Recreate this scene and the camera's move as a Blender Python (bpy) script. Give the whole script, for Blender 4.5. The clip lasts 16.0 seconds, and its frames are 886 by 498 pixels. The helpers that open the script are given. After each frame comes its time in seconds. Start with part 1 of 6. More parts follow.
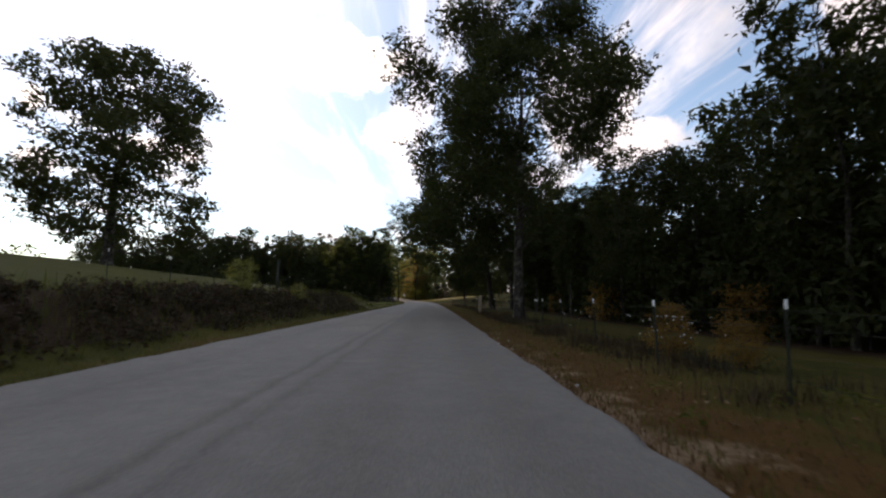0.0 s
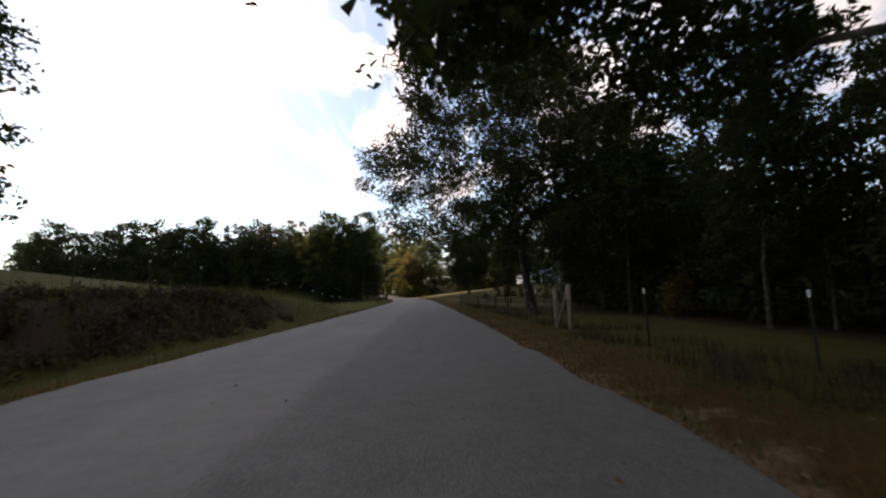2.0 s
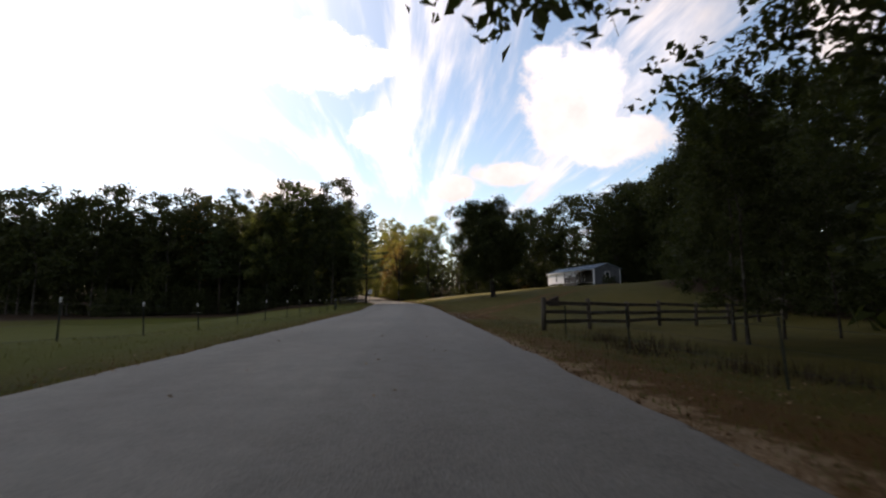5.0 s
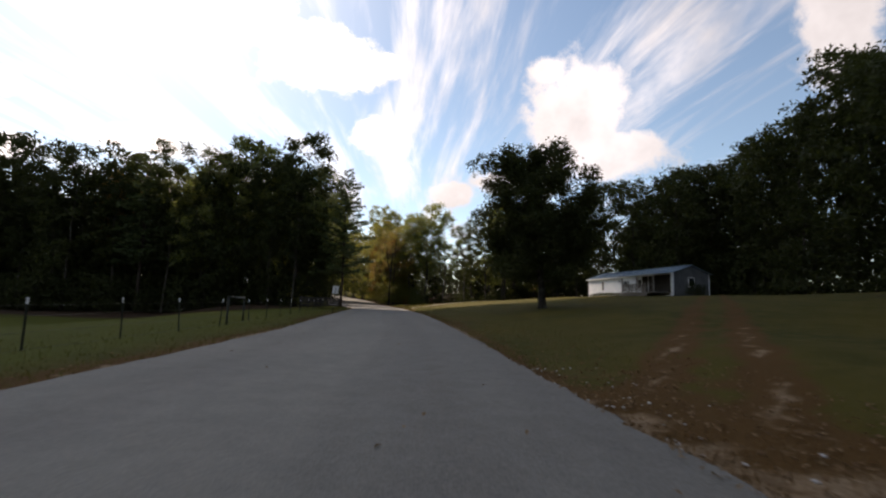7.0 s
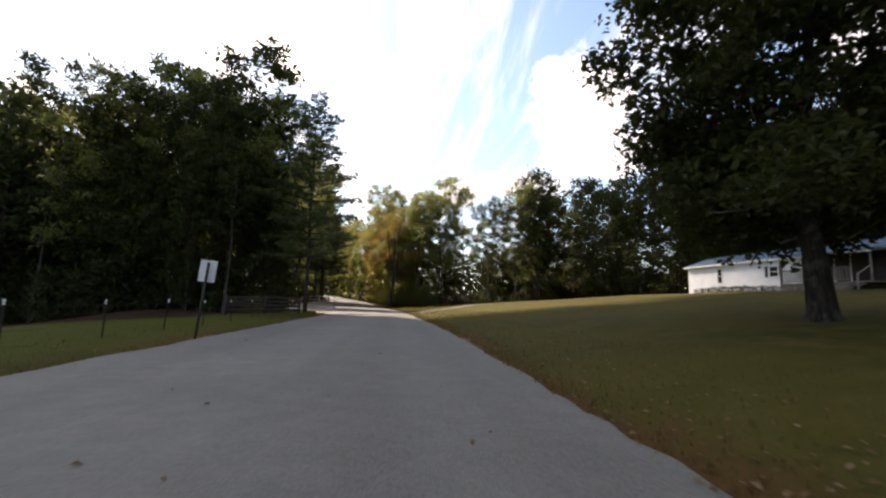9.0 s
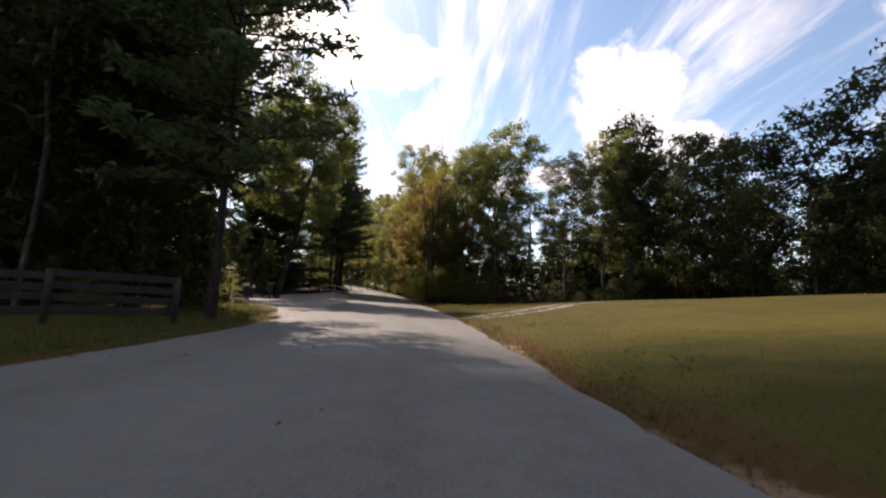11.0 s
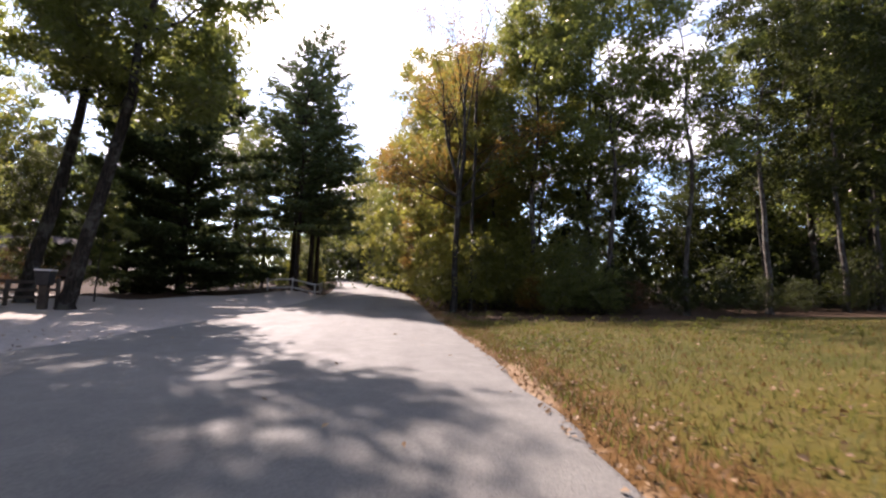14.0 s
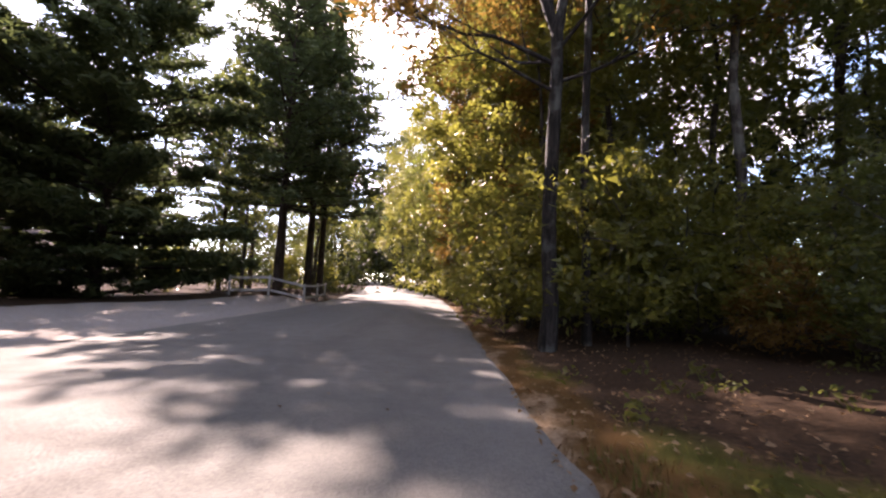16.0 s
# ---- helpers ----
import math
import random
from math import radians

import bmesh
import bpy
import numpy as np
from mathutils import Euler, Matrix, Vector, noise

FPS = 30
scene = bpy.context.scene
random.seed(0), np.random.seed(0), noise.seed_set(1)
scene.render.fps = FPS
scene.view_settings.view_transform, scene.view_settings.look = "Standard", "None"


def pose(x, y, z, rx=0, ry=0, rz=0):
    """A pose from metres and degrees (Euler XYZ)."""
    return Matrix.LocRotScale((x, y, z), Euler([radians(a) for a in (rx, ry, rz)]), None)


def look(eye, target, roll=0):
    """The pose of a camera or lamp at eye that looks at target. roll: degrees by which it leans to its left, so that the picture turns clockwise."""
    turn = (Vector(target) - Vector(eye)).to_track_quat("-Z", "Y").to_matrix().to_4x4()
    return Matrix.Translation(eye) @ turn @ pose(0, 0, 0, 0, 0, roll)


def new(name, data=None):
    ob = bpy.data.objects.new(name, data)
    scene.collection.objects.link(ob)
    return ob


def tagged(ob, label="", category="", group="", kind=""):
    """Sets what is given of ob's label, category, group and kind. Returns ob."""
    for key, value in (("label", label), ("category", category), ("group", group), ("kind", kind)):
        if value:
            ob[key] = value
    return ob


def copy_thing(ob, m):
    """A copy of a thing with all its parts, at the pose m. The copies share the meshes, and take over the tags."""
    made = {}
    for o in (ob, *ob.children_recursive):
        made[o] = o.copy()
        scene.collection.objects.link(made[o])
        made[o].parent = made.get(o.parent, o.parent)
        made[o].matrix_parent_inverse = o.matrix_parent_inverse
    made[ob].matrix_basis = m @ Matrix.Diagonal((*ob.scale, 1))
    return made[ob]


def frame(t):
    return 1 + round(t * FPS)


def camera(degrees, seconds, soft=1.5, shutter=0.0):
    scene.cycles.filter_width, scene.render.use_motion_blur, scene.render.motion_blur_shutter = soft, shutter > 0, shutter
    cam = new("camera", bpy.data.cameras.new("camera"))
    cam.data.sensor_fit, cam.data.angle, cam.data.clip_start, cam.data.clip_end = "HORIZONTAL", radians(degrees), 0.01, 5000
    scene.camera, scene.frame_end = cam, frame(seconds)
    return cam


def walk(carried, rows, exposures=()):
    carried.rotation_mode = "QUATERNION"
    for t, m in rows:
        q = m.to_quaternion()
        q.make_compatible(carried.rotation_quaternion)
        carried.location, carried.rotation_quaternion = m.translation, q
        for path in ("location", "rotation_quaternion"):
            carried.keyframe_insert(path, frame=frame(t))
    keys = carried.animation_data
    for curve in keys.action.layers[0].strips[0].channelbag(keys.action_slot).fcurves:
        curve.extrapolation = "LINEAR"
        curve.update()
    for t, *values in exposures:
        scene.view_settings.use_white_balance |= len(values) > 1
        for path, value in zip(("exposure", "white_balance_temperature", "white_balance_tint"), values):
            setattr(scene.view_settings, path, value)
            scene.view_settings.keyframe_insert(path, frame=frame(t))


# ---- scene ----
cam = camera(90.3, 16.0, soft=2.25, shutter=0.12)
# seconds, eye, target, roll
PATH = [
    (0, (-0.119, -0.051, 1.17), (-0.07, 1.936, 1.391), 0.2),
    (0.5, (0.039, 5.81, 1.173), (0.09, 7.798, 1.392), -0.5),
    (1, (-0.207, 11.62, 1.194), (-0.147, 13.608, 1.407), -0.5),
    (1.5, (-0.34, 17.265, 1.305), (-0.275, 19.255, 1.498), -2.1),
    (2, (-0.447, 23.009, 1.194), (-0.366, 24.997, 1.395), -1.7),
    (2.5, (-0.369, 28.805, 1.115), (-0.266, 30.791, 1.328), -0.3),
    (3, (-0.461, 34.755, 1.079), (-0.368, 36.741, 1.293), 1.2),
    (3.5, (-0.649, 40.559, 1.148), (-0.574, 42.546, 1.359), 0.9),
    (4, (-0.723, 46.234, 1.056), (-0.648, 48.221, 1.264), -0.8),
    (4.2, (-0.691, 48.39, 1.079), (-0.61, 50.377, 1.284), -1.6),
    (6.3, (-1.212, 71.917, 1.115), (-1.072, 73.898, 1.353), 1.4),
    (6.5, (-1.256, 74.108, 1.131), (-1.119, 76.09, 1.366), 1.5),
    (7, (-1.223, 79.739, 1.164), (-1.102, 81.721, 1.404), 2.0),
    (7.5, (-1.293, 85.331, 1.15), (-1.186, 87.314, 1.389), 1.7),
    (8, (-1.333, 90.917, 1.199), (-1.238, 92.901, 1.431), 1.7),
    (8.5, (-1.449, 96.367, 1.164), (-1.358, 98.351, 1.406), 0.7),
    (9, (-1.411, 101.64, 1.141), (-1.326, 103.624, 1.384), 1.6),
    (9.2, (-1.585, 103.91, 1.237), (-1.503, 105.894, 1.479), 2.5),
    (11.3, (-2.943, 125.89, 1.067), (-3.049, 127.876, 1.273), 2.6),
    (11.5, (-3.002, 127.966, 1.014), (-3.123, 129.952, 1.218), 2.3),
    (12, (-3.422, 133.195, 1.087), (-3.561, 135.18, 1.291), 1.7),
    (12.5, (-3.819, 138.068, 1.093), (-3.977, 140.051, 1.295), 1.1),
    (13, (-4.181, 142.505, 1.036), (-4.345, 144.49, 1.226), 0.7),
    (13.5, (-4.565, 146.802, 1.122), (-4.739, 148.786, 1.308), 1.1),
    (14, (-5.062, 150.889, 1.16), (-5.248, 152.871, 1.354), 1.9),
    (14.5, (-5.569, 154.553, 1.234), (-5.787, 156.532, 1.425), 3.1),
    (15, (-6.161, 157.867, 1.38), (-6.442, 159.839, 1.565), 2.9),
    (15.5, (-6.522, 161.244, 1.265), (-6.852, 163.208, 1.453), 2.2),
    (16, (-6.958, 164.45, 1.125), (-7.341, 166.402, 1.34), 2.2),
]
walk(cam, [(t, look(eye, target, roll)) for t, eye, target, roll in PATH], [(0.0, 0.32, 7700, 22), (2.0, 0.3, 7900, 23), (4.0, 0.3, 8000, 23), (6.5, 0.08, 7700, 20), (7.5, 0.15, 7700, 20), (8.5, 0.5, 7800, 21), (9.2, 0.85, 7700, 22), (11.3, 0.35, 7300, 24), (12.0, 0.78, 7800, 25), (12.5, 1.05, 7900, 25), (13.0, 0.9, 7400, 29), (13.5, 0.95, 7100, 30), (14.0, 1.3, 6750, 29), (14.4, 1.48, 6950, 28), (15.5, 1.55, 7250, 34), (16.0, 1.85, 7200, 36)])

# ---- light ----
SUN_AZ, SUN_EL = radians(-34), radians(41)      # azimuth from +y towards +x, and height
SUN_DIR = Vector((math.sin(SUN_AZ) * math.cos(SUN_EL), math.cos(SUN_AZ) * math.cos(SUN_EL), math.sin(SUN_EL)))
sun = new("sun", bpy.data.lights.new("sun", "SUN"))
sun.data.energy, sun.data.angle, sun.data.color = 6.0, radians(0.53), (1.0, 0.95, 0.87)
sun.matrix_world = look(SUN_DIR * 100, (0, 0, 0))


# ---- node helpers ----
class Nodes:
    """Short calls for building a node tree."""

    def __init__(self, tree):
        self.t = tree
        tree.nodes.clear()

    def put(self, value, socket):
        if isinstance(value, bpy.types.NodeSocket):
            self.t.links.new(value, socket)
        elif value is not None:
            if isinstance(value, tuple) and len(value) == 3 and len(socket.default_value) == 4:
                value = (*value, 1.0)
            socket.default_value = value

    def node(self, kind, ins=None, **props):
        n = self.t.nodes.new(kind)
        for k, v in props.items():
            setattr(n, k, v)
        for k, v in (ins or {}).items():
            self.put(v, n.inputs[k])
        return n

    def math(self, op, a, b=0.0, c=0.0, clamp=False):
        n = self.node("ShaderNodeMath", operation=op, use_clamp=clamp)
        for i, v in enumerate((a, b, c)):
            self.put(v, n.inputs[i])
        return n.outputs[0]

    def vec(self, op, a, b=None):
        n = self.node("ShaderNodeVectorMath", operation=op)
        self.put(a, n.inputs[0])
        self.put(b, n.inputs[1])
        return n.outputs["Value"] if op in ("DOT_PRODUCT", "LENGTH", "DISTANCE") else n.outputs[0]

    def noise(self, vector, scale, detail=4.0, rough=0.55, distortion=0.0):
        return self.node("ShaderNodeTexNoise", {"Vector": vector, "Scale": scale, "Detail": detail, "Roughness": rough, "Distortion": distortion}).outputs[0]

    def smooth(self, value, lo, hi, a=0.0, b=1.0):
        n = self.node("ShaderNodeMapRange", interpolation_type="SMOOTHSTEP")
        for i, v in enumerate((value, lo, hi, a, b)):
            self.put(v, n.inputs[i])
        return n.outputs[0]

    def mix(self, factor, a, b, blend="MIX"):
        n = self.node("ShaderNodeMix", data_type="RGBA", blend_type=blend)
        self.put(factor, n.inputs[0])
        self.put(a, n.inputs[6])
        self.put(b, n.inputs[7])
        return n.outputs[2]

    def ramp(self, value, stops):
        n = self.node("ShaderNodeValToRGB", {0: value})
        els = n.color_ramp.elements
        while len(els) < len(stops):
            els.new(0.5)
        for e, (at, col) in zip(els, stops):
            e.position, e.color = at, (*col, 1.0)
        return n.outputs[0]

    def bump(self, height, strength=0.3, distance=0.02):
        return self.node("ShaderNodeBump", {"Height": height, "Strength": strength, "Distance": distance}).outputs[0]


# ---- sky ----
def sky_world():
    w = bpy.data.worlds.new("sky")
    scene.world = w
    w.use_nodes = True
    n = Nodes(w.node_tree)
    sky = n.node("ShaderNodeTexSky", sky_type="NISHITA", sun_disc=False, sun_elevation=SUN_EL, sun_rotation=SUN_AZ, air_density=1.0, dust_density=0.3, ozone_density=1.2)
    d = n.node("ShaderNodeTexCoord").outputs["Generated"]
    d = n.vec("NORMALIZE", d)
    xyz = n.node("ShaderNodeSeparateXYZ", {0: d})
    up = n.math("MAXIMUM", xyz.outputs[2], 0.03)
    px, py = n.math("DIVIDE", xyz.outputs[0], up), n.math("DIVIDE", xyz.outputs[1], up)
    plane = n.node("ShaderNodeCombineXYZ", {0: px, 1: py, 2: 0.0}).outputs[0]
    # high streaks that run along the valley
    streak = n.node("ShaderNodeCombineXYZ", {0: n.math("MULTIPLY", px, 2.6), 1: n.math("MULTIPLY", py, 0.32), 2: 3.1}).outputs[0]
    cirrus = n.smooth(n.noise(streak, 1.25, 6, 0.6, 0.5), 0.43, 0.70)
    cirrus = n.math("MULTIPLY", cirrus, 0.85)
    # heaped clouds
    warp = n.noise(d, 8.0, 8, 0.66)
    heap = 0.0
    for az, el, wide, high in CLOUDS:
        a, e = radians(az), radians(el)
        c = Vector((math.sin(a) * math.cos(e), math.cos(a) * math.cos(e), math.sin(e)))
        side = Vector((math.cos(a), -math.sin(a), 0))
        top = side.cross(c)
        u = n.math("DIVIDE", n.vec("DOT_PRODUCT", d, tuple(side)), wide)
        v = n.math("DIVIDE", n.vec("DOT_PRODUCT", d, tuple(top)), high)
        front = n.math("GREATER_THAN", n.vec("DOT_PRODUCT", d, tuple(c)), 0.2)
        r = n.math("SQRT", n.math("ADD", n.math("MULTIPLY", u, u), n.math("MULTIPLY", v, v)))
        r = n.math("ADD", r, n.math("MULTIPLY", n.math("SUBTRACT", warp, 0.5), 2.1))
        m = n.math("MULTIPLY", n.smooth(r, 1.06, 0.62), front)
        heap = m if heap == 0.0 else n.math("MAXIMUM", heap, m)
    # broken cloud elsewhere
    deck = n.smooth(n.noise(plane, 0.9, 7, 0.6), 0.58, 0.74)
    away = n.smooth(xyz.outputs[1], 0.1, -0.2)
    heap = n.math("MAXIMUM", heap, n.math("MULTIPLY", deck, away))
    cloud = n.math("MAXIMUM", heap, cirrus)
    # haze and glare round the sun
    near = n.math("MAXIMUM", n.vec("DOT_PRODUCT", d, tuple(SUN_DIR)), 0.0)
    glow = n.math("POWER", near, 7.0)
    shade = n.smooth(n.noise(d, 4.0, 5, 0.6), 0.3, 0.75, 0.62, 1.0)
    white = n.mix(glow, (0.83, 0.87, 0.95), (1.0, 0.97, 0.92))
    level = n.math("MULTIPLY", n.math("ADD", 1.25, n.math("MULTIPLY", glow, 1.3)), shade)
    lit = n.vec("SCALE", white)
    n.put(level, lit.node.inputs["Scale"])
    blue = n.vec("SCALE", sky.outputs[0])
    blue.node.inputs["Scale"].default_value = 0.16
    blue = n.vec("MULTIPLY", blue, (0.92, 1.02, 1.0))
    col = n.mix(cloud, blue, lit)
    veil = n.vec("SCALE", (1.0, 0.97, 0.93))
    n.put(n.math("MULTIPLY", n.math("POWER", near, 18.0), 0.3), veil.node.inputs["Scale"])
    col = n.vec("ADD", col, veil)
    bg = n.node("ShaderNodeBackground", {"Color": col, "Strength": 1.0})
    out = n.node("ShaderNodeOutputWorld", {0: bg.outputs[0]})


# azimuth, height, half width and half height of the heaped clouds
CLOUDS = [(20.5, 23, 0.145, 0.14), (26, 19, 0.10, 0.06), (12, 15.5, 0.09, 0.03), (17, 28.5, 0.05, 0.035), (24, 18, 0.12, 0.05), (-13, 29, 0.14, 0.08), (-6, 21, 0.07, 0.05), (-24, 32, 0.13, 0.08), (-16, 13, 0.12, 0.035),
          (-4.5, 29, 0.05, 0.03), (-2, 17, 0.03, 0.015), (4.4, 14, 0.06, 0.03), (47, 27, 0.06, 0.12), (-43, 18.5, 0.02, 0.025), (-42, 13, 0.04, 0.03), (-32, 16, 0.10, 0.03)]
sky_world()


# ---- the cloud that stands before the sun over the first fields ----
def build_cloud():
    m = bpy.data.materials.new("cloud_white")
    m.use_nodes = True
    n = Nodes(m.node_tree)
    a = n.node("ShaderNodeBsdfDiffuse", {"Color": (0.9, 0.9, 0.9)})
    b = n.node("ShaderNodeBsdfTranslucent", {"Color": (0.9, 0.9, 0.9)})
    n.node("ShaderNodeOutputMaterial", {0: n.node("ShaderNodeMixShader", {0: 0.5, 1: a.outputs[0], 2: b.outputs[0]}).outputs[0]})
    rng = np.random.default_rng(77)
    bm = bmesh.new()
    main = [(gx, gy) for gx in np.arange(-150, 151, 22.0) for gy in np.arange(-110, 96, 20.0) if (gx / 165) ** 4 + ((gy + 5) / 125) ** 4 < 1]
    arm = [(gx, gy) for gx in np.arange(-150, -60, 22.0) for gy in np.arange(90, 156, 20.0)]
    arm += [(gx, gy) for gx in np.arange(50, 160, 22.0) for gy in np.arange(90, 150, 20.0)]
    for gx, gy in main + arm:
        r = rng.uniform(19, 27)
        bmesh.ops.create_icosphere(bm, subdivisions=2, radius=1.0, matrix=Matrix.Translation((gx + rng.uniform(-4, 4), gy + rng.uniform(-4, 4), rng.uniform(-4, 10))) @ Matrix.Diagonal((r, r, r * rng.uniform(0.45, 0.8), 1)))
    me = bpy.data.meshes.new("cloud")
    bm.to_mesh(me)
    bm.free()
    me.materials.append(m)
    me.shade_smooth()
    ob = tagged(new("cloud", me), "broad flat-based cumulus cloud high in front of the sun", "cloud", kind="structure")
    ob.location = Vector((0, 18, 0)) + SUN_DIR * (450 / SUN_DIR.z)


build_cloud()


# ---- materials ----
def material(name):
    m = bpy.data.materials.new(name)
    m.use_nodes = True
    return m, Nodes(m.node_tree)


def finish(n, shader, normal=None):
    n.node("ShaderNodeOutputMaterial", {0: shader})


def plain(name, a, b, rough=0.7, scale=6.0, fine=60.0, bump=0.2, metal=0.0, depth=0.01, spread=0.0, spec=0.3):
    """A surface of two tones, with stains at one size and grain at another."""
    m, n = material(name)
    co = n.node("ShaderNodeTexCoord").outputs["Object"]
    big, small = n.noise(co, scale, 5, 0.6), n.noise(co, fine, 3, 0.6)
    f = n.math("ADD", n.math("MULTIPLY", n.smooth(big, 0.3, 0.7), 0.65), n.math("MULTIPLY", small, 0.35))
    if spread:
        rnd = n.node("ShaderNodeObjectInfo").outputs["Random"]
        f = n.math("ADD", f, n.math("MULTIPLY", n.math("SUBTRACT", rnd, 0.5), spread))
    col = n.mix(f, a, b)
    bs = n.node("ShaderNodeBsdfPrincipled", {"Base Color": col, "Roughness": n.smooth(small, 0.2, 0.8, rough - 0.08, min(1.0, rough + 0.08)), "Metallic": metal, "Specular IOR Level": spec,
                                               "Normal": n.bump(n.math("ADD", big, small), bump, depth)})
    finish(n, bs.outputs[0])
    return m


def leaf_material(name, dark, mid, light, through_col, share=0.4, gloss=(0.62, 0.14)):
    """Leaves that let light through; each leaf has its own tone, and each tree too."""
    m, n = material(name)
    isle = n.node("ShaderNodeNewGeometry").outputs["Random Per Island"]
    tree = n.node("ShaderNodeObjectInfo").outputs["Random"]
    co = n.node("ShaderNodeTexCoord").outputs["Object"]
    patch = n.noise(co, 0.45, 3, 0.6)
    f = n.math("ADD", n.math("MULTIPLY", isle, 0.55), n.math("MULTIPLY", n.smooth(patch, 0.3, 0.7), 0.45))
    f = n.math("ADD", f, n.math("MULTIPLY", n.math("SUBTRACT", tree, 0.5), 0.3))
    col = n.ramp(f, [(0.0, dark), (0.5, mid), (1.0, light)])
    thru = n.mix(0.5, col, through_col)
    bs = n.node("ShaderNodeBsdfPrincipled", {"Base Color": col, "Roughness": gloss[0], "Specular IOR Level": gloss[1]})
    tr = n.node("ShaderNodeBsdfTranslucent", {"Color": thru})
    mixed = n.node("ShaderNodeMixShader", {0: share, 1: bs.outputs[0], 2: tr.outputs[0]})
    finish(n, mixed.outputs[0])
    return m


def bark_material(name, dark, light, lichen=0.0):
    m, n = material(name)
    co = n.node("ShaderNodeTexCoord").outputs["Object"]
    long = n.node("ShaderNodeMapping", {"Vector": co, "Scale": (9.0, 9.0, 1.3)}).outputs[0]
    ridge = n.noise(long, 1.6, 6, 0.65, 0.6)
    patch = n.noise(co, 1.7, 5, 0.62)
    col = n.mix(n.smooth(ridge, 0.36, 0.64), dark, light)
    if lichen:
        col = n.mix(n.math("MULTIPLY", n.smooth(patch, 0.5, 0.62), lichen), col, (0.24, 0.25, 0.21))
    bs = n.node("ShaderNodeBsdfPrincipled", {"Base Color": col, "Roughness": 0.9, "Specular IOR Level": 0.15, "Normal": n.bump(ridge, 0.9, 0.04)})
    finish(n, bs.outputs[0])
    return m


def ground_material():
    """Grass that turns to dry verge, bare red clay and gravel where the attributes say so."""
    m, n = material("grass_and_clay")
    co = n.node("ShaderNodeTexCoord").outputs["Object"]
    verge = n.node("ShaderNodeAttribute", attribute_name="verge").outputs["Fac"]
    litter = n.node("ShaderNodeAttribute", attribute_name="litter").outputs["Fac"]
    gravel = n.node("ShaderNodeAttribute", attribute_name="gravel").outputs["Fac"]
    big, mid, fine = n.noise(co, 0.16, 5, 0.6), n.noise(co, 1.3, 5, 0.65), n.noise(co, 22.0, 4, 0.7)
    green = n.mix(n.smooth(big, 0.35, 0.65), (0.044, 0.042, 0.005), (0.092, 0.068, 0.008))
    green = n.mix(n.smooth(mid, 0.38, 0.7), green, (0.100, 0.075, 0.016))
    green = n.mix(n.smooth(fine, 0.35, 0.75), n.mix(0.45, green, (0.03, 0.035, 0.01)), green)
    lush = n.node("ShaderNodeAttribute", attribute_name="lush").outputs["Fac"]
    green = n.mix(n.math("MULTIPLY", lush, n.smooth(mid, 0.25, 0.6, 0.5, 1.0)), green, n.mix(fine, (0.045, 0.055, 0.006), (0.090, 0.094, 0.013)))
    v = n.math("ADD", verge, n.math("MULTIPLY", n.math("SUBTRACT", mid, 0.5), 1.1))
    dry = n.mix(fine, (0.050, 0.025, 0.007), (0.13, 0.066, 0.019))
    clay = n.mix(n.smooth(fine, 0.3, 0.7), (0.17, 0.105, 0.055), (0.29, 0.20, 0.122))
    col = n.mix(n.smooth(v, 0.25, 0.6), green, dry)
    col = n.mix(n.smooth(v, 0.78, 1.0), col, clay)
    l = n.math("ADD", litter, n.math("MULTIPLY", n.math("SUBTRACT", mid, 0.5), 0.9))
    brown = n.mix(n.smooth(fine, 0.35, 0.7), (0.020, 0.012, 0.007), (0.068, 0.038, 0.019))
    col = n.mix(n.smooth(l, 0.4, 0.75), col, brown)
    stone = n.node("ShaderNodeTexVoronoi", {"Vector": co, "Scale": 13.0})
    g = n.math("ADD", gravel, n.math("MULTIPLY", n.math("SUBTRACT", mid, 0.5), 1.5))
    grit = n.mix(stone.outputs["Color"], (0.19, 0.165, 0.145), (0.40, 0.36, 0.32))
    col = n.mix(n.smooth(g, 0.4, 0.65), col, n.mix(n.smooth(fine, 0.3, 0.7), grit, (0.31, 0.27, 0.235)))
    h = n.math("ADD", n.math("MULTIPLY", fine, 0.6), n.math("MULTIPLY", mid, 0.8))
    bs = n.node("ShaderNodeBsdfPrincipled", {"Base Color": col, "Roughness": 0.95, "Specular IOR Level": 0.1, "Normal": n.bump(h, 0.8, 0.05)})
    finish(n, bs.outputs[0])
    return m


